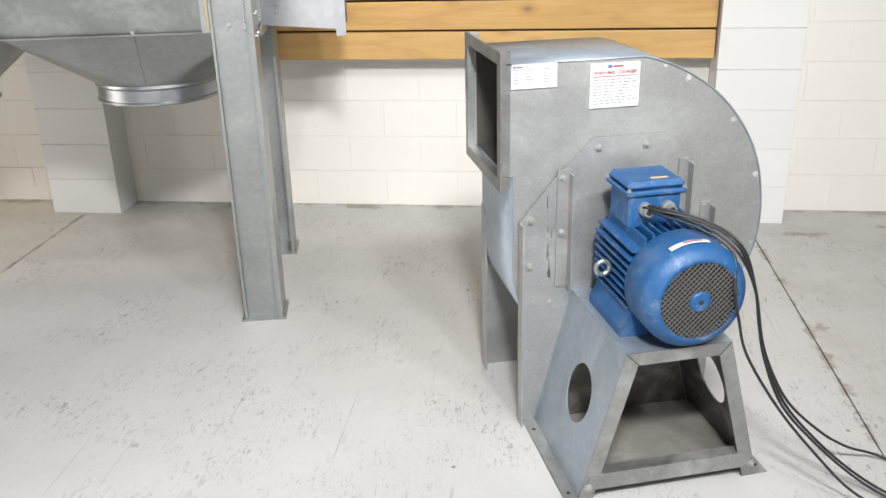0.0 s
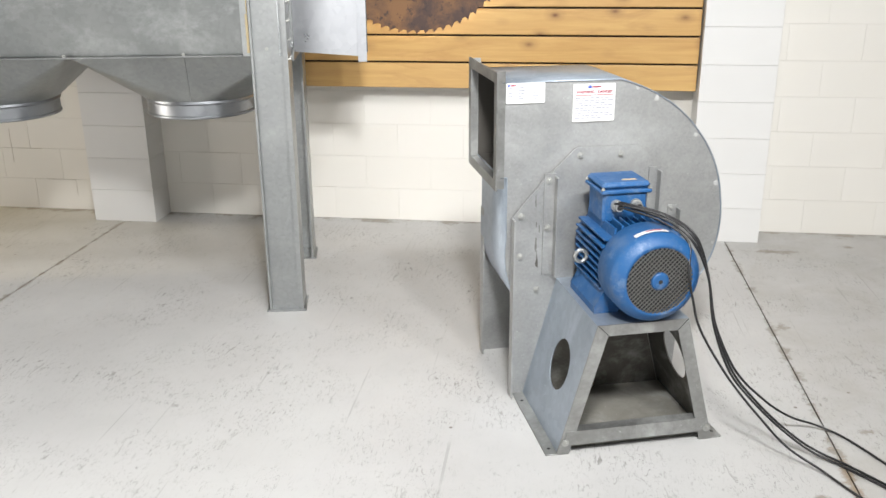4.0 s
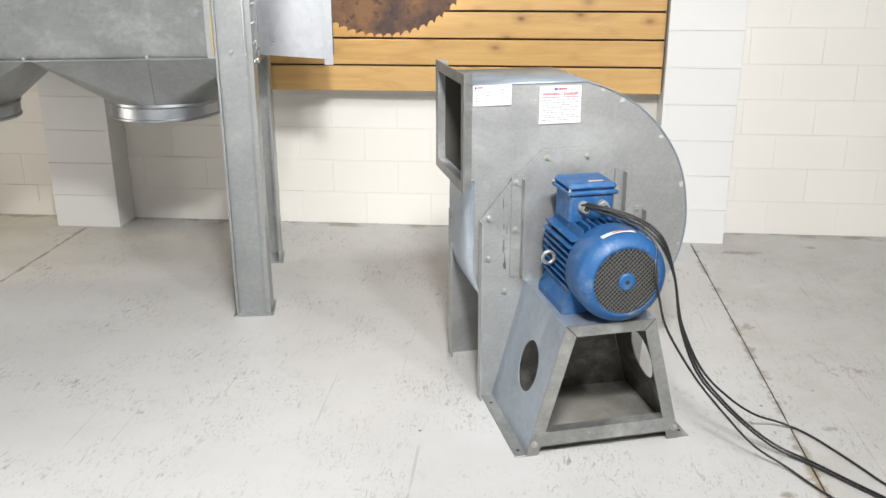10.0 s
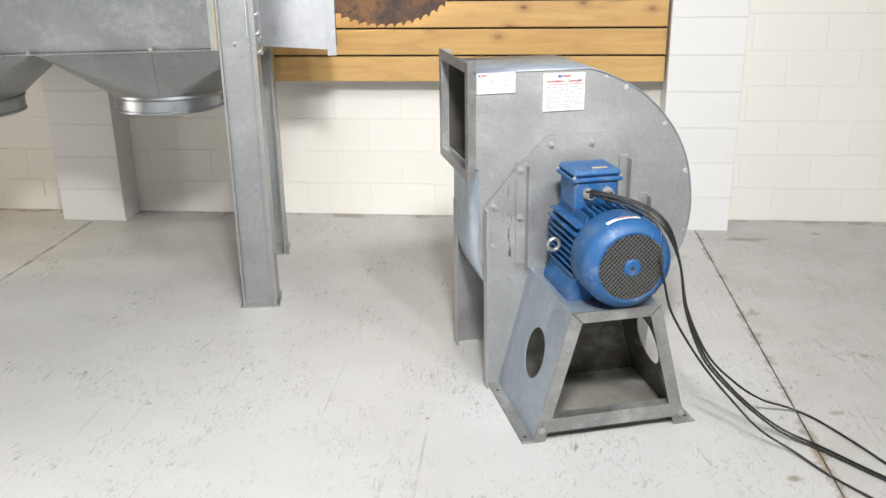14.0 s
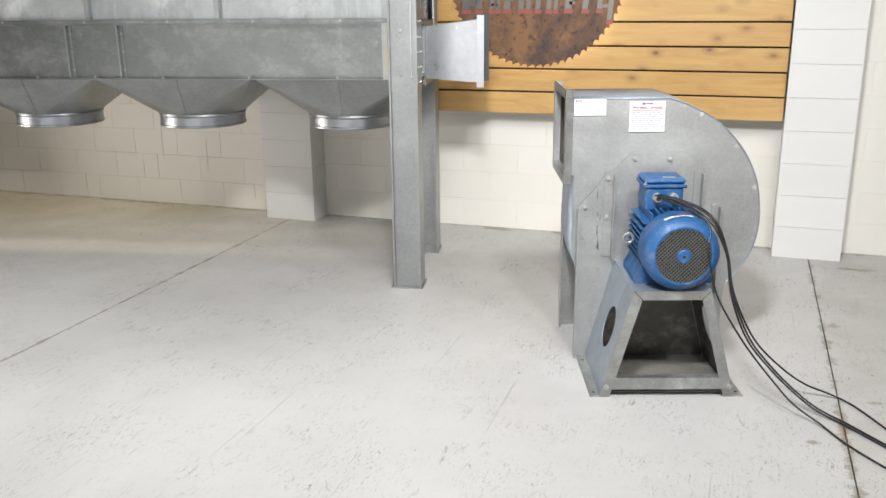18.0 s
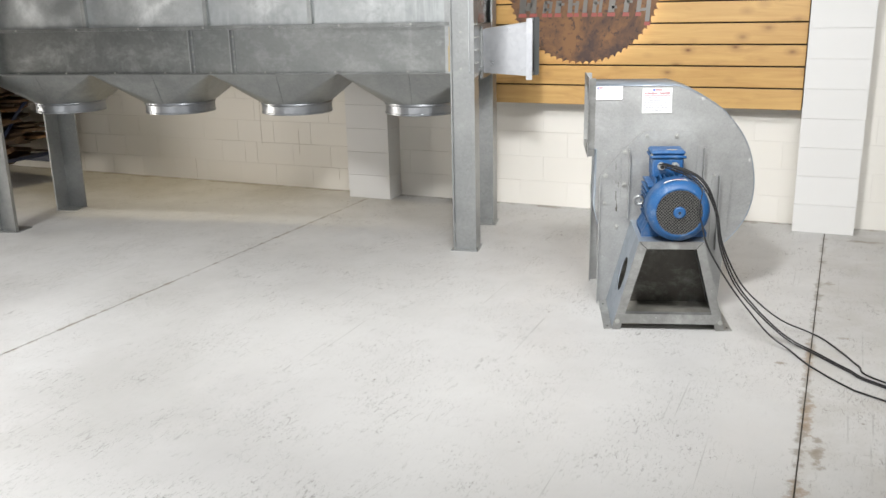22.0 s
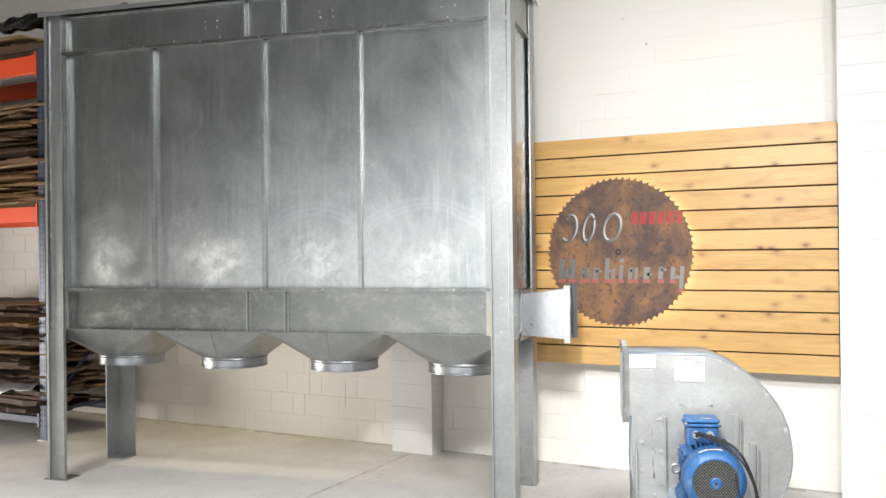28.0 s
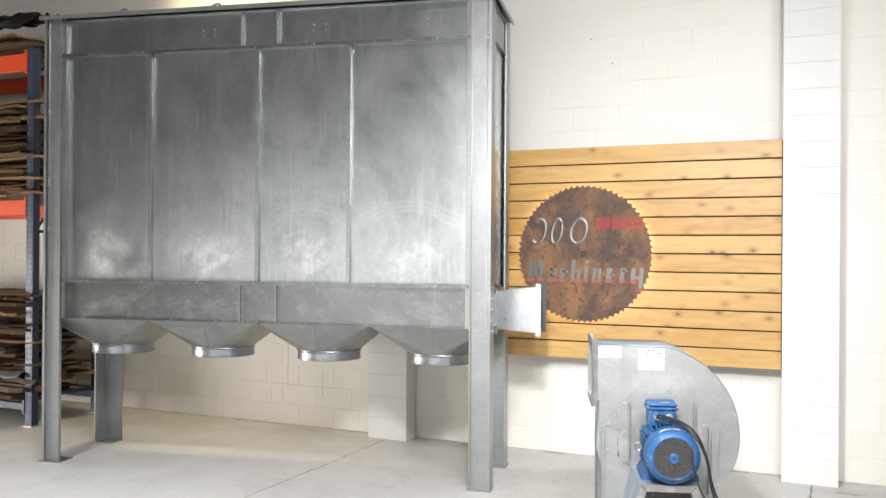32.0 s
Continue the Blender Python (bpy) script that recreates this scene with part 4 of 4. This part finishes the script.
# feet
for su in (-1, 1):
    o = [(BU + su * 0.075, 0.452), (BU + su * 0.155, 0.452), (BU + su * 0.155, 0.475), (BU + su * 0.125, 0.53), (BU + su * 0.09, 0.545), (BU + su * 0.05, 0.50)]
    foot = part("motor_foot", prism(o, 0.09, 0.33), BLUE, motor)
    for v in (0.12, 0.30):
        bolt(motor, BU + su * 0.14, v, 0.477, None, (-90, 0, 0))
# lifting eye
bm = bmesh.new()
rings = []
for i in range(24):
    a = 2 * math.pi * i / 24
    cx, cz = 0.020 * math.cos(a), 0.020 * math.sin(a)
    rings.append([(BU - 0.16 + (0.020 + 0.007 * math.cos(b)) * math.cos(a), 0.225 + 0.007 * math.sin(b), MZ + (0.020 + 0.007 * math.cos(b)) * math.sin(a)) for b in [2 * math.pi * j / 10 for j in range(10)]])
add_rings(bm, rings + rings[:1])
bmesh.ops.recalc_face_normals(bm, faces=bm.faces)
part("lifting_eye", bm, POST, motor, "bare steel lifting eye", smooth=True)
# junction box
JU, JV = BU - 0.03, 0.26
jb = part("junction_box", box(JU - 0.075, JU + 0.075, JV - 0.07, JV + 0.07, 0.725, 0.826, bevel=0.008), BLUE, blower, "blue motor junction box")
part("box_rim", box(JU - 0.087, JU + 0.087, JV - 0.08, JV + 0.08, 0.822, 0.836, bevel=0.004), BLUE, jb)
part("box_lid", box(JU - 0.083, JU + 0.083, JV - 0.076, JV + 0.076, 0.836, 0.860, bevel=0.010), BLUE, jb)
for du, dv in ((-0.08, -0.074), (0.08, -0.074), (0.08, 0.074), (-0.08, 0.074)):
    bolt(jb, JU + du, JV + dv, 0.837, RIVETS, (-90, 0, 0))
part("lid_tag", box(JU - 0.005, JU + 0.045, JV - 0.045, JV - 0.033, 0.860, 0.8608), TAN, jb, "worn tan tag")
for du in (-0.032, 0.034):
    part("cable_gland", lathe([(JV - 0.068, 0.019), (JV - 0.085, 0.019), (JV - 0.085, 0.014), (JV - 0.105, 0.014)], JU + du, 0.785, 12), BOLT, jb)
    part("gland_bore", lathe([(JV - 0.1055, 0.0095), (JV - 0.1062, 0.0095)], JU + du, 0.785, 12), DARK, jb)
# labels
LV = FV - 0.0062


def bars(parent, rows, material):
    """Unreadable print as plain bars: rows of (u0, u1, z, height)."""
    for u0, u1, z, h in rows:
        part("print_bar", box(u0, u1, LV - 0.0012, LV - 0.0002, z, z + h), material, parent)


def words(text, parent, u, v, z, size, material):
    data = bpy.data.curves.new("words", "FONT")
    data.body, data.size, data.align_x, data.extrude, data.offset = text, size, "CENTER", 0.0005, 0.0005
    tmp = bpy.data.objects.new("words", data)
    mesh = bpy.data.meshes.new_from_object(tmp)
    bpy.data.objects.remove(tmp)
    mesh.materials.clear()
    mesh.materials.append(material)
    ob = new("lettering", mesh)
    ob.parent = parent
    ob.matrix_basis = pose(u, v, z, 90, 0, 0)


rating = part("rating_label", box(-0.045, 0.087, LV, FV - 0.0005, 1.082, 1.150), LABEL, blower, "small white rating label")
bars(rating, [(-0.041, -0.034, 1.138, 0.008)], BLUEINK)
bars(rating, [(-0.032, -0.012, 1.140, 0.005)], REDINK)
bars(rating, [(u, u + w, 1.133 - 0.009 * i, 0.003) for i in range(5) for u, w in ((-0.040, 0.016), (-0.005, 0.02 + 0.004 * (i % 2)), (0.045, 0.02 - 0.004 * (i % 3)))], INK)
warning = part("warning_label", box(0.187, 0.335, LV, FV - 0.0005, 1.012, 1.139), LABEL, blower, "white warning label with red heading")
bars(warning, [(0.238, 0.250, 1.1245, 0.010)], BLUEINK)
bars(warning, [(0.252, 0.284, 1.1265, 0.006)], REDINK)
words("WARNING   DANGER", warning, 0.261, LV - 0.0006, 1.108, 0.0132, REDINK)
bars(warning, [(0.194, 0.328, 1.1005, 0.0025)], REDINK)
rows = []
for i in range(9):
    u = 0.194
    while u < 0.318 - 0.03 * (i % 3 == 2):
        w = random.uniform(0.006, 0.02)
        rows.append((u, min(u + w, 0.329), 1.091 - 0.0085 * i, 0.0030))
        u += w + 0.0035
bars(warning, rows, INK)
# sticker with a red arrow on the fan cover
bm = bmesh.new()
rows = []
for y in (0.012, -0.006):
    rows.append([(BU + 0.1495 * math.cos(radians(a)), y, MZ + 0.1495 * math.sin(radians(a))) for a in range(118, 71, -6)])
add_rings(bm, rows, close=False)
sticker = part("arrow_sticker", bm, LABEL, cover, "white sticker with a red arrow")
sticker.modifiers.new("sheet", "SOLIDIFY").thickness = 0.0012
bm = bmesh.new()
rows = [[(BU + 0.1515 * math.cos(radians(a)), y, MZ + 0.1515 * math.sin(radians(a))) for a in range(104, 83, -5)] for y in (0.006, 0.0)]
add_rings(bm, rows, close=False)
part("red_arrow", bm, REDINK, cover).modifiers.new("sheet", "SOLIDIFY").thickness = 0.0008

# ---- cables from the motor ----
B = pose(0.126, 2.155, 0, 0, 0, 18)


def from_blower(u, v, z):
    return tuple(B @ Vector((u, v, z)))


def cable(gland, lift, side, drop, ground):
    pts = [from_blower(JU + gland, JV - 0.06, 0.785), from_blower(JU + gland + 0.01, JV - 0.115, 0.786 + lift), from_blower(0.362 + side, 0.06, 0.764 + lift), from_blower(0.425 + side, -0.01, 0.715 + lift)]
    link_pts = pts + [from_blower(*p) for p in drop] + [(x, y, z) for x, y, z in ground]
    ob = link("motor_cable", tube(link_pts, 0.0040, 8, 7), RUBBER, smooth=True)
    return tagged(ob, "black rubber motor cable trailing over the concrete floor", "cable", "motor cables")


G = 0.0065
cable(-0.032, 0.0, 0.0, [(0.412, -0.058, 0.63), (0.428, -0.066, 0.55), (0.462, -0.072, 0.44)], [(0.69, 2.235, 0.275), (0.80, 2.22, 0.145), (0.89, 2.205, 0.055), (0.985, 2.155, 0.012), (1.075, 2.015, G), (1.226, 1.84, G), (1.366, 1.75, G), (2.2, 1.3, G), (3.6, 1.0, G)])
cable(-0.022, 0.006, 0.01, [(0.495, -0.025, 0.60), (0.52, -0.045, 0.44)], [(0.703, 2.285, 0.271), (0.798, 2.275, 0.16), (0.90, 2.27, 0.068), (0.985, 2.245, 0.018), (1.075, 2.18, G), (1.225, 2.017, G), (1.373, 1.885, G), (2.1, 1.5, G), (3.6, 1.2, G)])
cable(-0.040, 0.012, 0.018, [(0.500, -0.015, 0.60), (0.53, -0.035, 0.44)], [(0.712, 2.30, 0.271), (0.805, 2.292, 0.16), (0.905, 2.285, 0.07), (0.99, 2.262, 0.02), (1.085, 2.195, G), (1.23, 2.032, G), (1.378, 1.90, G), (2.1, 1.54, G), (3.6, 1.3, G)])
cable(-0.028, 0.016, 0.024, [(0.505, -0.005, 0.60), (0.54, -0.01, 0.44)], [(0.73, 2.34, 0.255), (0.84, 2.37, 0.135), (0.94, 2.40, 0.06), (1.04, 2.425, 0.018), (1.12, 2.37, G), (1.21, 2.21, G), (1.27, 2.09, G), (1.375, 1.94, G), (2.1, 1.6, G), (3.6, 1.45, G)])

# ---- timber panel and saw sign on the wall ----
panel = tagged(link("board_cladding", box(-2.26, 0.852, BOARD_Y + 0.03, WALL_Y - 0.002, 0.83, 2.56), DARK), "wall panel of oiled cedar boards behind a saw sign", "wall panel")
NB = 12
BH = (2.572 - 0.820) / NB
bm = box(-2.26 + 0.001, 0.852, 0.0, 0.022, 0.004, BH - 0.006)
bmesh.ops.bevel(bm, geom=[e for e in bm.edges if all(v.co.y < 1e-6 for v in e.verts)], offset=0.004, segments=2, affect="EDGES", profile=0.5)
first = link("board", bm, CEDAR, panel)
first.location = (0, BOARD_Y, 0.820)
for i in range(1, NB):
    ob = new("board", first.data)
    ob.parent = panel
    ob.location = (0, BOARD_Y + random.uniform(-0.002, 0.002), 0.820 + i * BH)

SX, SZ, SR = -0.667, 1.688, 0.570
teeth = []
NT = 72
for i in range(NT):
    a = 2 * math.pi * i / NT
    for da, r in ((0.0, SR - 0.020), (0.030, SR - 0.021), (0.062, SR - 0.008), (0.076, SR)):
        teeth.append((r * math.cos(-a - da), r * math.sin(-a - da)))
saw = thing("saw_blade_sign", pose(SX, BOARD_Y - 0.03, SZ), "large round rusted saw blade used as a sign", "sign")
blade = part("blade", prism(teeth, 0.0, 0.006), RUST, saw)
bm = bmesh.new()
add_rings(bm, [circle(0, y, 0, r, 72) for y, r in ((0.010, SR - 0.042), (0.010, SR - 0.034), (0.016, SR - 0.034), (0.016, SR - 0.042))])
bmesh.ops.recalc_face_normals(bm, faces=bm.faces)
part("light_strip", bm, STRIP, saw, "warm white light strip behind the blade")

# ---- wall blocks ----
rest = bmesh.new()
lay(wall, X0, X1, WALL_Y, 0.0, ROOF, 0, (-7.6, 3.5, 2.8), rest)
tagged(part("far_blocks", rest, PAINT, wall), kind="stuff")
for i, (a, b) in enumerate(PIL_X):
    pil = tagged(link("pilaster_%d" % (i + 1), box(a + 0.006, b - 0.006, PIL_Y + 0.006, WALL_Y + 0.005, 0, ROOF), MORTAR), "white-painted block pilaster against the wall", "pilaster", kind="structure")
    z = 0.0
    while z < ROOF - 0.01:
        h = min(COURSE, ROOF - z)
        ob = new("block", block_data(b - a, h - 0.0014, WALL_Y - PIL_Y - 0.002, WHITEPAINT))
        ob.parent = pil
        ob.matrix_basis = pose((a + b) / 2, PIL_Y, z)
        z += COURSE

# ground steel and red marks on the blade, as plain strokes
def stroke(x0, x1, z0, z1, slant, material, name, deep=0.003):
    o = [(x0 - SX, z0 - SZ), (x1 - SX, z0 - SZ), (x1 - SX + slant, z1 - SZ), (x0 - SX + slant, z1 - SZ)]
    part(name, prism(o, -deep, 0.001), material, saw)


def ring_mark(cx, cz, rx, rz, w, a0, a1, material, name):
    """A slanted ring or open ring of plain ground steel."""
    bm = bmesh.new()
    k = 32
    rows = [[], [], []]
    for i in range(k + 1):
        a = radians(a0 + (a1 - a0) * i / k)
        for row, d, y in ((rows[0], w, 0.001), (rows[1], w * 0.5, -0.004), (rows[2], 0.0, 0.001)):
            x, z = (rx - d) * math.cos(a), (rz - d) * math.sin(a)
            row.append((cx - SX + x + 0.18 * z, y, cz - SZ + z))
    add_rings(bm, rows, close=False)
    bmesh.ops.recalc_face_normals(bm, faces=bm.faces)
    part(name, bm, material, saw)


for cx, rx, a0, a1 in ((-1.055, 0.075, -130, 130), (-0.90, 0.06, 45, 395), (-0.715, 0.082, 0, 360)):
    ring_mark(cx, 1.875, rx, 0.118, 0.036, a0, a1, POLISHED, "silver_ring")
for i in range(6):
    x = -0.565 + i * 0.066
    for d in (0.0, 0.018, 0.034):
        stroke(x + d, x + d + 0.011, 1.895, 1.985, 0.008, REDPAINT, "red_stroke")
marks = [(-1.145, 0.05, 1.455, 1.635), (-1.06, 0.045, 1.455, 1.635), (-0.965, 0.028, 1.455, 1.565), (-0.92, 0.022, 1.455, 1.565), (-0.87, 0.04, 1.455, 1.57), (-0.775, 0.032, 1.455, 1.64), (-0.725, 0.026, 1.455, 1.565), (-0.665, 0.03, 1.455, 1.59), (-0.595, 0.028, 1.455, 1.57), (-0.548, 0.022, 1.455, 1.57), (-0.48, 0.045, 1.455, 1.575), (-0.37, 0.035, 1.455, 1.575), (-0.28, 0.03, 1.455, 1.575), (-0.215, 0.03, 1.39, 1.58)]
for i, (x, w, z0, z1) in enumerate(marks):
    stroke(x, x + w, z0 + 0.028, z1, 0.01, POLISHED, "silver_stroke")
    stroke(x - 0.004, x + w + 0.006, z0, z0 + 0.026, 0.002, DULLRED, "red_stroke")
stroke(-1.10, -1.06, 1.50, 1.56, 0.02, POLISHED, "silver_stroke")
stroke(-0.25, -0.215, 1.49, 1.51, 0.01, POLISHED, "silver_stroke")
for x, w, z in ((-0.95, 0.04, 1.50), (-0.945, 0.035, 1.55), (-0.84, 0.04, 1.535), (-0.745, 0.03, 1.535), (-0.575, 0.03, 1.54), (-0.45, 0.035, 1.51), (-0.345, 0.04, 1.545)):
    stroke(x, x + w, z, z + 0.018, 0.0, POLISHED, "silver_stroke")
stroke(-0.655, -0.625, 1.61, 1.635, 0.0, POLISHED, "silver_stroke")
bm = bmesh.new()
add_rings(bm, [circle(0, -0.004, 0, 0.022, 20), circle(0, -0.004, 0, 0.012, 20), circle(0, 0.002, 0, 0.012, 20)])
part("arbor_hole", bm, DARK, saw)

# ---- pallet rack with timber ----
RX, RY0, RY1, RZ = -5.80, 3.45, 4.26, 3.63
rack = thing("pallet_rack", pose(RX, RY0, 0), "navy and orange steel pallet rack loaded with timber", "rack")


def upright(x):
    for y in (0.0, RY1 - RY0):
        bm = prism([(x - 0.045, y), (x + 0.045, y), (x + 0.045, y + 0.075), (x + 0.041, y + 0.075), (x + 0.041, y + 0.004), (x - 0.041, y + 0.004), (x - 0.041, y + 0.075), (x - 0.045, y + 0.075)], 0.008, RZ, "z")
        post = part("upright", bm, NAVY, rack)
        part("foot_plate", box(x - 0.06, x + 0.06, y - 0.02, y + 0.1, 0, 0.008), BOLT, post)
        part("perforated_face", box(x - 0.040, x + 0.040, y - 0.002, y + 0.001, 0.02, RZ - 0.01), NAVYFACE, post)
        bm = bmesh.new()
        z = 0.12
        while z < RZ - 0.05:
            for dx in (-0.022, 0.022):
                add_prism(bm, [(x + dx - 0.009, z + 0.026), (x + dx + 0.009, z + 0.026), (x + dx + 0.005, z), (x + dx - 0.005, z)], y - 0.0035, y - 0.0015)
            z += 0.0508
        tagged(part("perforation", bm, DARK, post), kind="stuff")
    d = RY1 - RY0
    for i, z in enumerate((0.25, 1.05, 1.85, 2.65, 3.45)):
        part("brace", box(x - 0.018, x + 0.018, 0.075, d, z, z + 0.03), NAVY, rack)
        if i < 4:
            part("brace", tube([(x, 0.07, z + 0.04), (x, d / 2, z + 0.41), (x, d, z + 0.76)], 0.016, 6, 1), NAVY, rack)


upright(0.0)
upright(-2.75)
for z0, z1 in ((0.15, 0.22), (2.02, 2.165), (3.405, 3.575)):
    for y in (-0.004, RY1 - RY0 + 0.03):
        bm = box(-2.70, -0.048, y, y + 0.045, z0, z1, bevel=0.005)
        beam = part("beam", bm, ORANGE if z0 > 1 else NAVY, rack)
        if y < 0:
            part("beam_clip", box(-0.075, -0.047, y - 0.006, y + 0.05, z0 - 0.03, z1 + 0.03), ORANGE if z0 > 1 else NAVY, beam)

SLABS = []
for i in range(26):
    L, D, T = random.uniform(0.9, 2.5), random.uniform(0.14, 0.5), random.choice((0.012, 0.016, 0.022, 0.03, 0.042))
    k = 16
    wave = random.uniform(0.03, 0.09)
    edge = [(-L * j / k + random.uniform(-0.02, 0.02), wave * noise.noise((j * 0.8, i * 3.1, 0)) + random.uniform(-0.014, 0.014)) for j in range(k + 1)]
    back = [(-L * j / k, D + wave * noise.noise((j * 0.6, i * 3.1, 5))) for j in range(k, -1, -1)]
    # the end is broken or sawn askew
    o = edge + back[:-1] + [(random.uniform(-0.12, 0.08), D), (random.uniform(-0.06, 0.06), D * 0.6), (random.uniform(-0.05, 0.07), D * 0.3)]
    bm = bmesh.new()
    front, rear = add_prism(bm, o, 0.0, T, "z")
    # waney edge: the lower face runs a little further out, and the board cups, bows and twists
    for v in front:
        v.co.y -= 0.022 * (1 if v.co.y < D / 2 else -1)
    cup, bow, twist = random.uniform(-0.02, 0.02), random.uniform(-0.05, 0.07), random.uniform(-0.1, 0.1)
    for v in bm.verts:
        v.co.z += cup * math.cos(3.0 * v.co.y / D) + bow * (v.co.x / L + 0.5) ** 2 + twist * (v.co.x / L + 0.5) * (v.co.y - D / 2) + 0.006 * noise.noise((v.co.x * 5, v.co.y * 5, i))
    data = bpy.data.meshes.new("plank")
    bm.to_mesh(data)
    bm.free()
    for m in PLY:
        data.materials.append(m)
    SLABS.append((data, D, T))


def timber(x, y, z, turns=(0, 0, 0), low_bay=False):
    data, D, T = random.choice(SLABS)
    mesh = data.copy()
    # boards of the lower bay pick mostly from the darker browns
    pick = random.choice((1, 3, 3, 1, 0, 3, 4)) if low_bay else random.randrange(len(PLY))
    for f in mesh.polygons:
        f.material_index = pick
    ob = new("timber_board", mesh)
    ob.matrix_world = pose(x, y, z, *turns)
    tagged(ob, "rough sawn timber board stacked on a rack" if not low_bay else "dark timber board stacked low on a rack", "timber", "timber boards on the rack")
    return T


for z, top in ((0.222, 1.40), (2.168, 3.22), (3.578, 3.86)):
    for y0 in (3.42, 3.84):
        h = z
        while h < top - random.uniform(0.0, 0.15):
            h += timber(RX - random.choice((-0.08, -0.03, 0.02, 0.07, 0.12, 0.2, 0.34, 0.5)), y0 + random.uniform(-0.11, 0.1), h + 0.014, (random.uniform(-5.0, 4.0), random.uniform(-1.6, 1.6), random.uniform(-11, 11)), z < 1)
            h += random.choice((0.0, 0.006, 0.014, 0.03) if z < 1 else (0.002, 0.01, 0.02, 0.04))
bm = bmesh.new()
k, w = 14, 10
grid = [[bm.verts.new((RX - 1.3 + 1.25 * i / k, 3.36 + 0.5 * j / w, 0.46 + 0.05 * noise.noise((i * 0.5, j * 0.5, 3)) - 0.25 * max(0, 0.35 - j / w) + 0.1 * i / k)) for j in range(w + 1)] for i in range(k + 1)]
for i in range(k):
    for j in range(w):
        bm.faces.new((grid[i][j], grid[i + 1][j], grid[i + 1][j + 1], grid[i][j + 1]))
film = tagged(link("plastic_sheet", bm, FILM, smooth=True), "crumpled grey plastic sheet over stacked timber", "plastic sheet")
film.modifiers.new("sheet", "SOLIDIFY").thickness = 0.004

bm = bmesh.new()
grid = [[bm.verts.new((RX - 1.1 + 1.14 * i / k, 3.34 + 0.55 * j / w, 3.985 + 0.05 * noise.noise((i * 0.7, j * 0.7, 9)) - 0.55 * max(0, 0.32 - j / w) + 0.06 * noise.noise((i * 1.9, j * 1.7, 2)))) for j in range(w + 1)] for i in range(k + 1)]
for i in range(k):
    for j in range(w):
        bm.faces.new((grid[i][j], grid[i + 1][j], grid[i + 1][j + 1], grid[i][j + 1]))
film = tagged(link("plastic_sheet", bm, BLACKFILM, smooth=True), "crumpled black plastic sheet over the top timber", "plastic sheet")
film.modifiers.new("sheet", "SOLIDIFY").thickness = 0.004

# ---- cracked joints and nail holes in the wall ----
def crack(x0, z0, x1, z1):
    k = 9
    up = []
    for i in range(k + 1):
        t = i / k
        w = 0.0004 + 0.0008 * abs(math.sin(3.1 * t + 9 * x0))
        wob = 0.004 * noise.noise((x0 * 7 + i * 0.7, z0 * 5, 1.0))
        if abs(x1 - x0) > abs(z1 - z0):
            up.append((x0 + (x1 - x0) * t, z0 + (z1 - z0) * t + wob, 0.0, w))
        else:
            up.append((x0 + (x1 - x0) * t + wob, z0 + (z1 - z0) * t, w, 0.0))
    bm = bmesh.new()
    rows = [[(x - a, WALL_Y - 0.0018, z - b) for x, z, a, b in up], [(x + a, WALL_Y - 0.0018, z + b) for x, z, a, b in up]]
    rows.append([(x, WALL_Y + 0.001, z) for x, y, z in rows[1]])
    add_rings(bm, rows, close=False)
    part("crack", bm, CRACK, wall)


for line in ((-3.673, 0.80, -3.673, 0.37), (-3.275, 0.51, -3.275, 0.30), (-3.868, 0.37, -3.868, 0.19), (-3.66, 0.388, -3.07, 0.388), (-3.07, 0.193, -2.875, 0.193), (-2.876, 0.19, -2.876, 0.09), (-4.45, 0.2, -4.45, 0.02), (-4.2, 0.39, -3.9, 0.39), (-2.05, 0.39, -1.7, 0.39), (-1.6, 0.195, -1.2, 0.195), (-0.3, 3.12, 0.2, 3.12), (-0.9, 2.925, -0.55, 2.925)):
    crack(*line)
for x, z in ((-0.664, 3.491), (-0.481, 3.277)):
    part("nail_hole", lathe([(WALL_Y - 0.002, 0.006), (WALL_Y + 0.001, 0.006)], x, z, 8), DARK, wall)
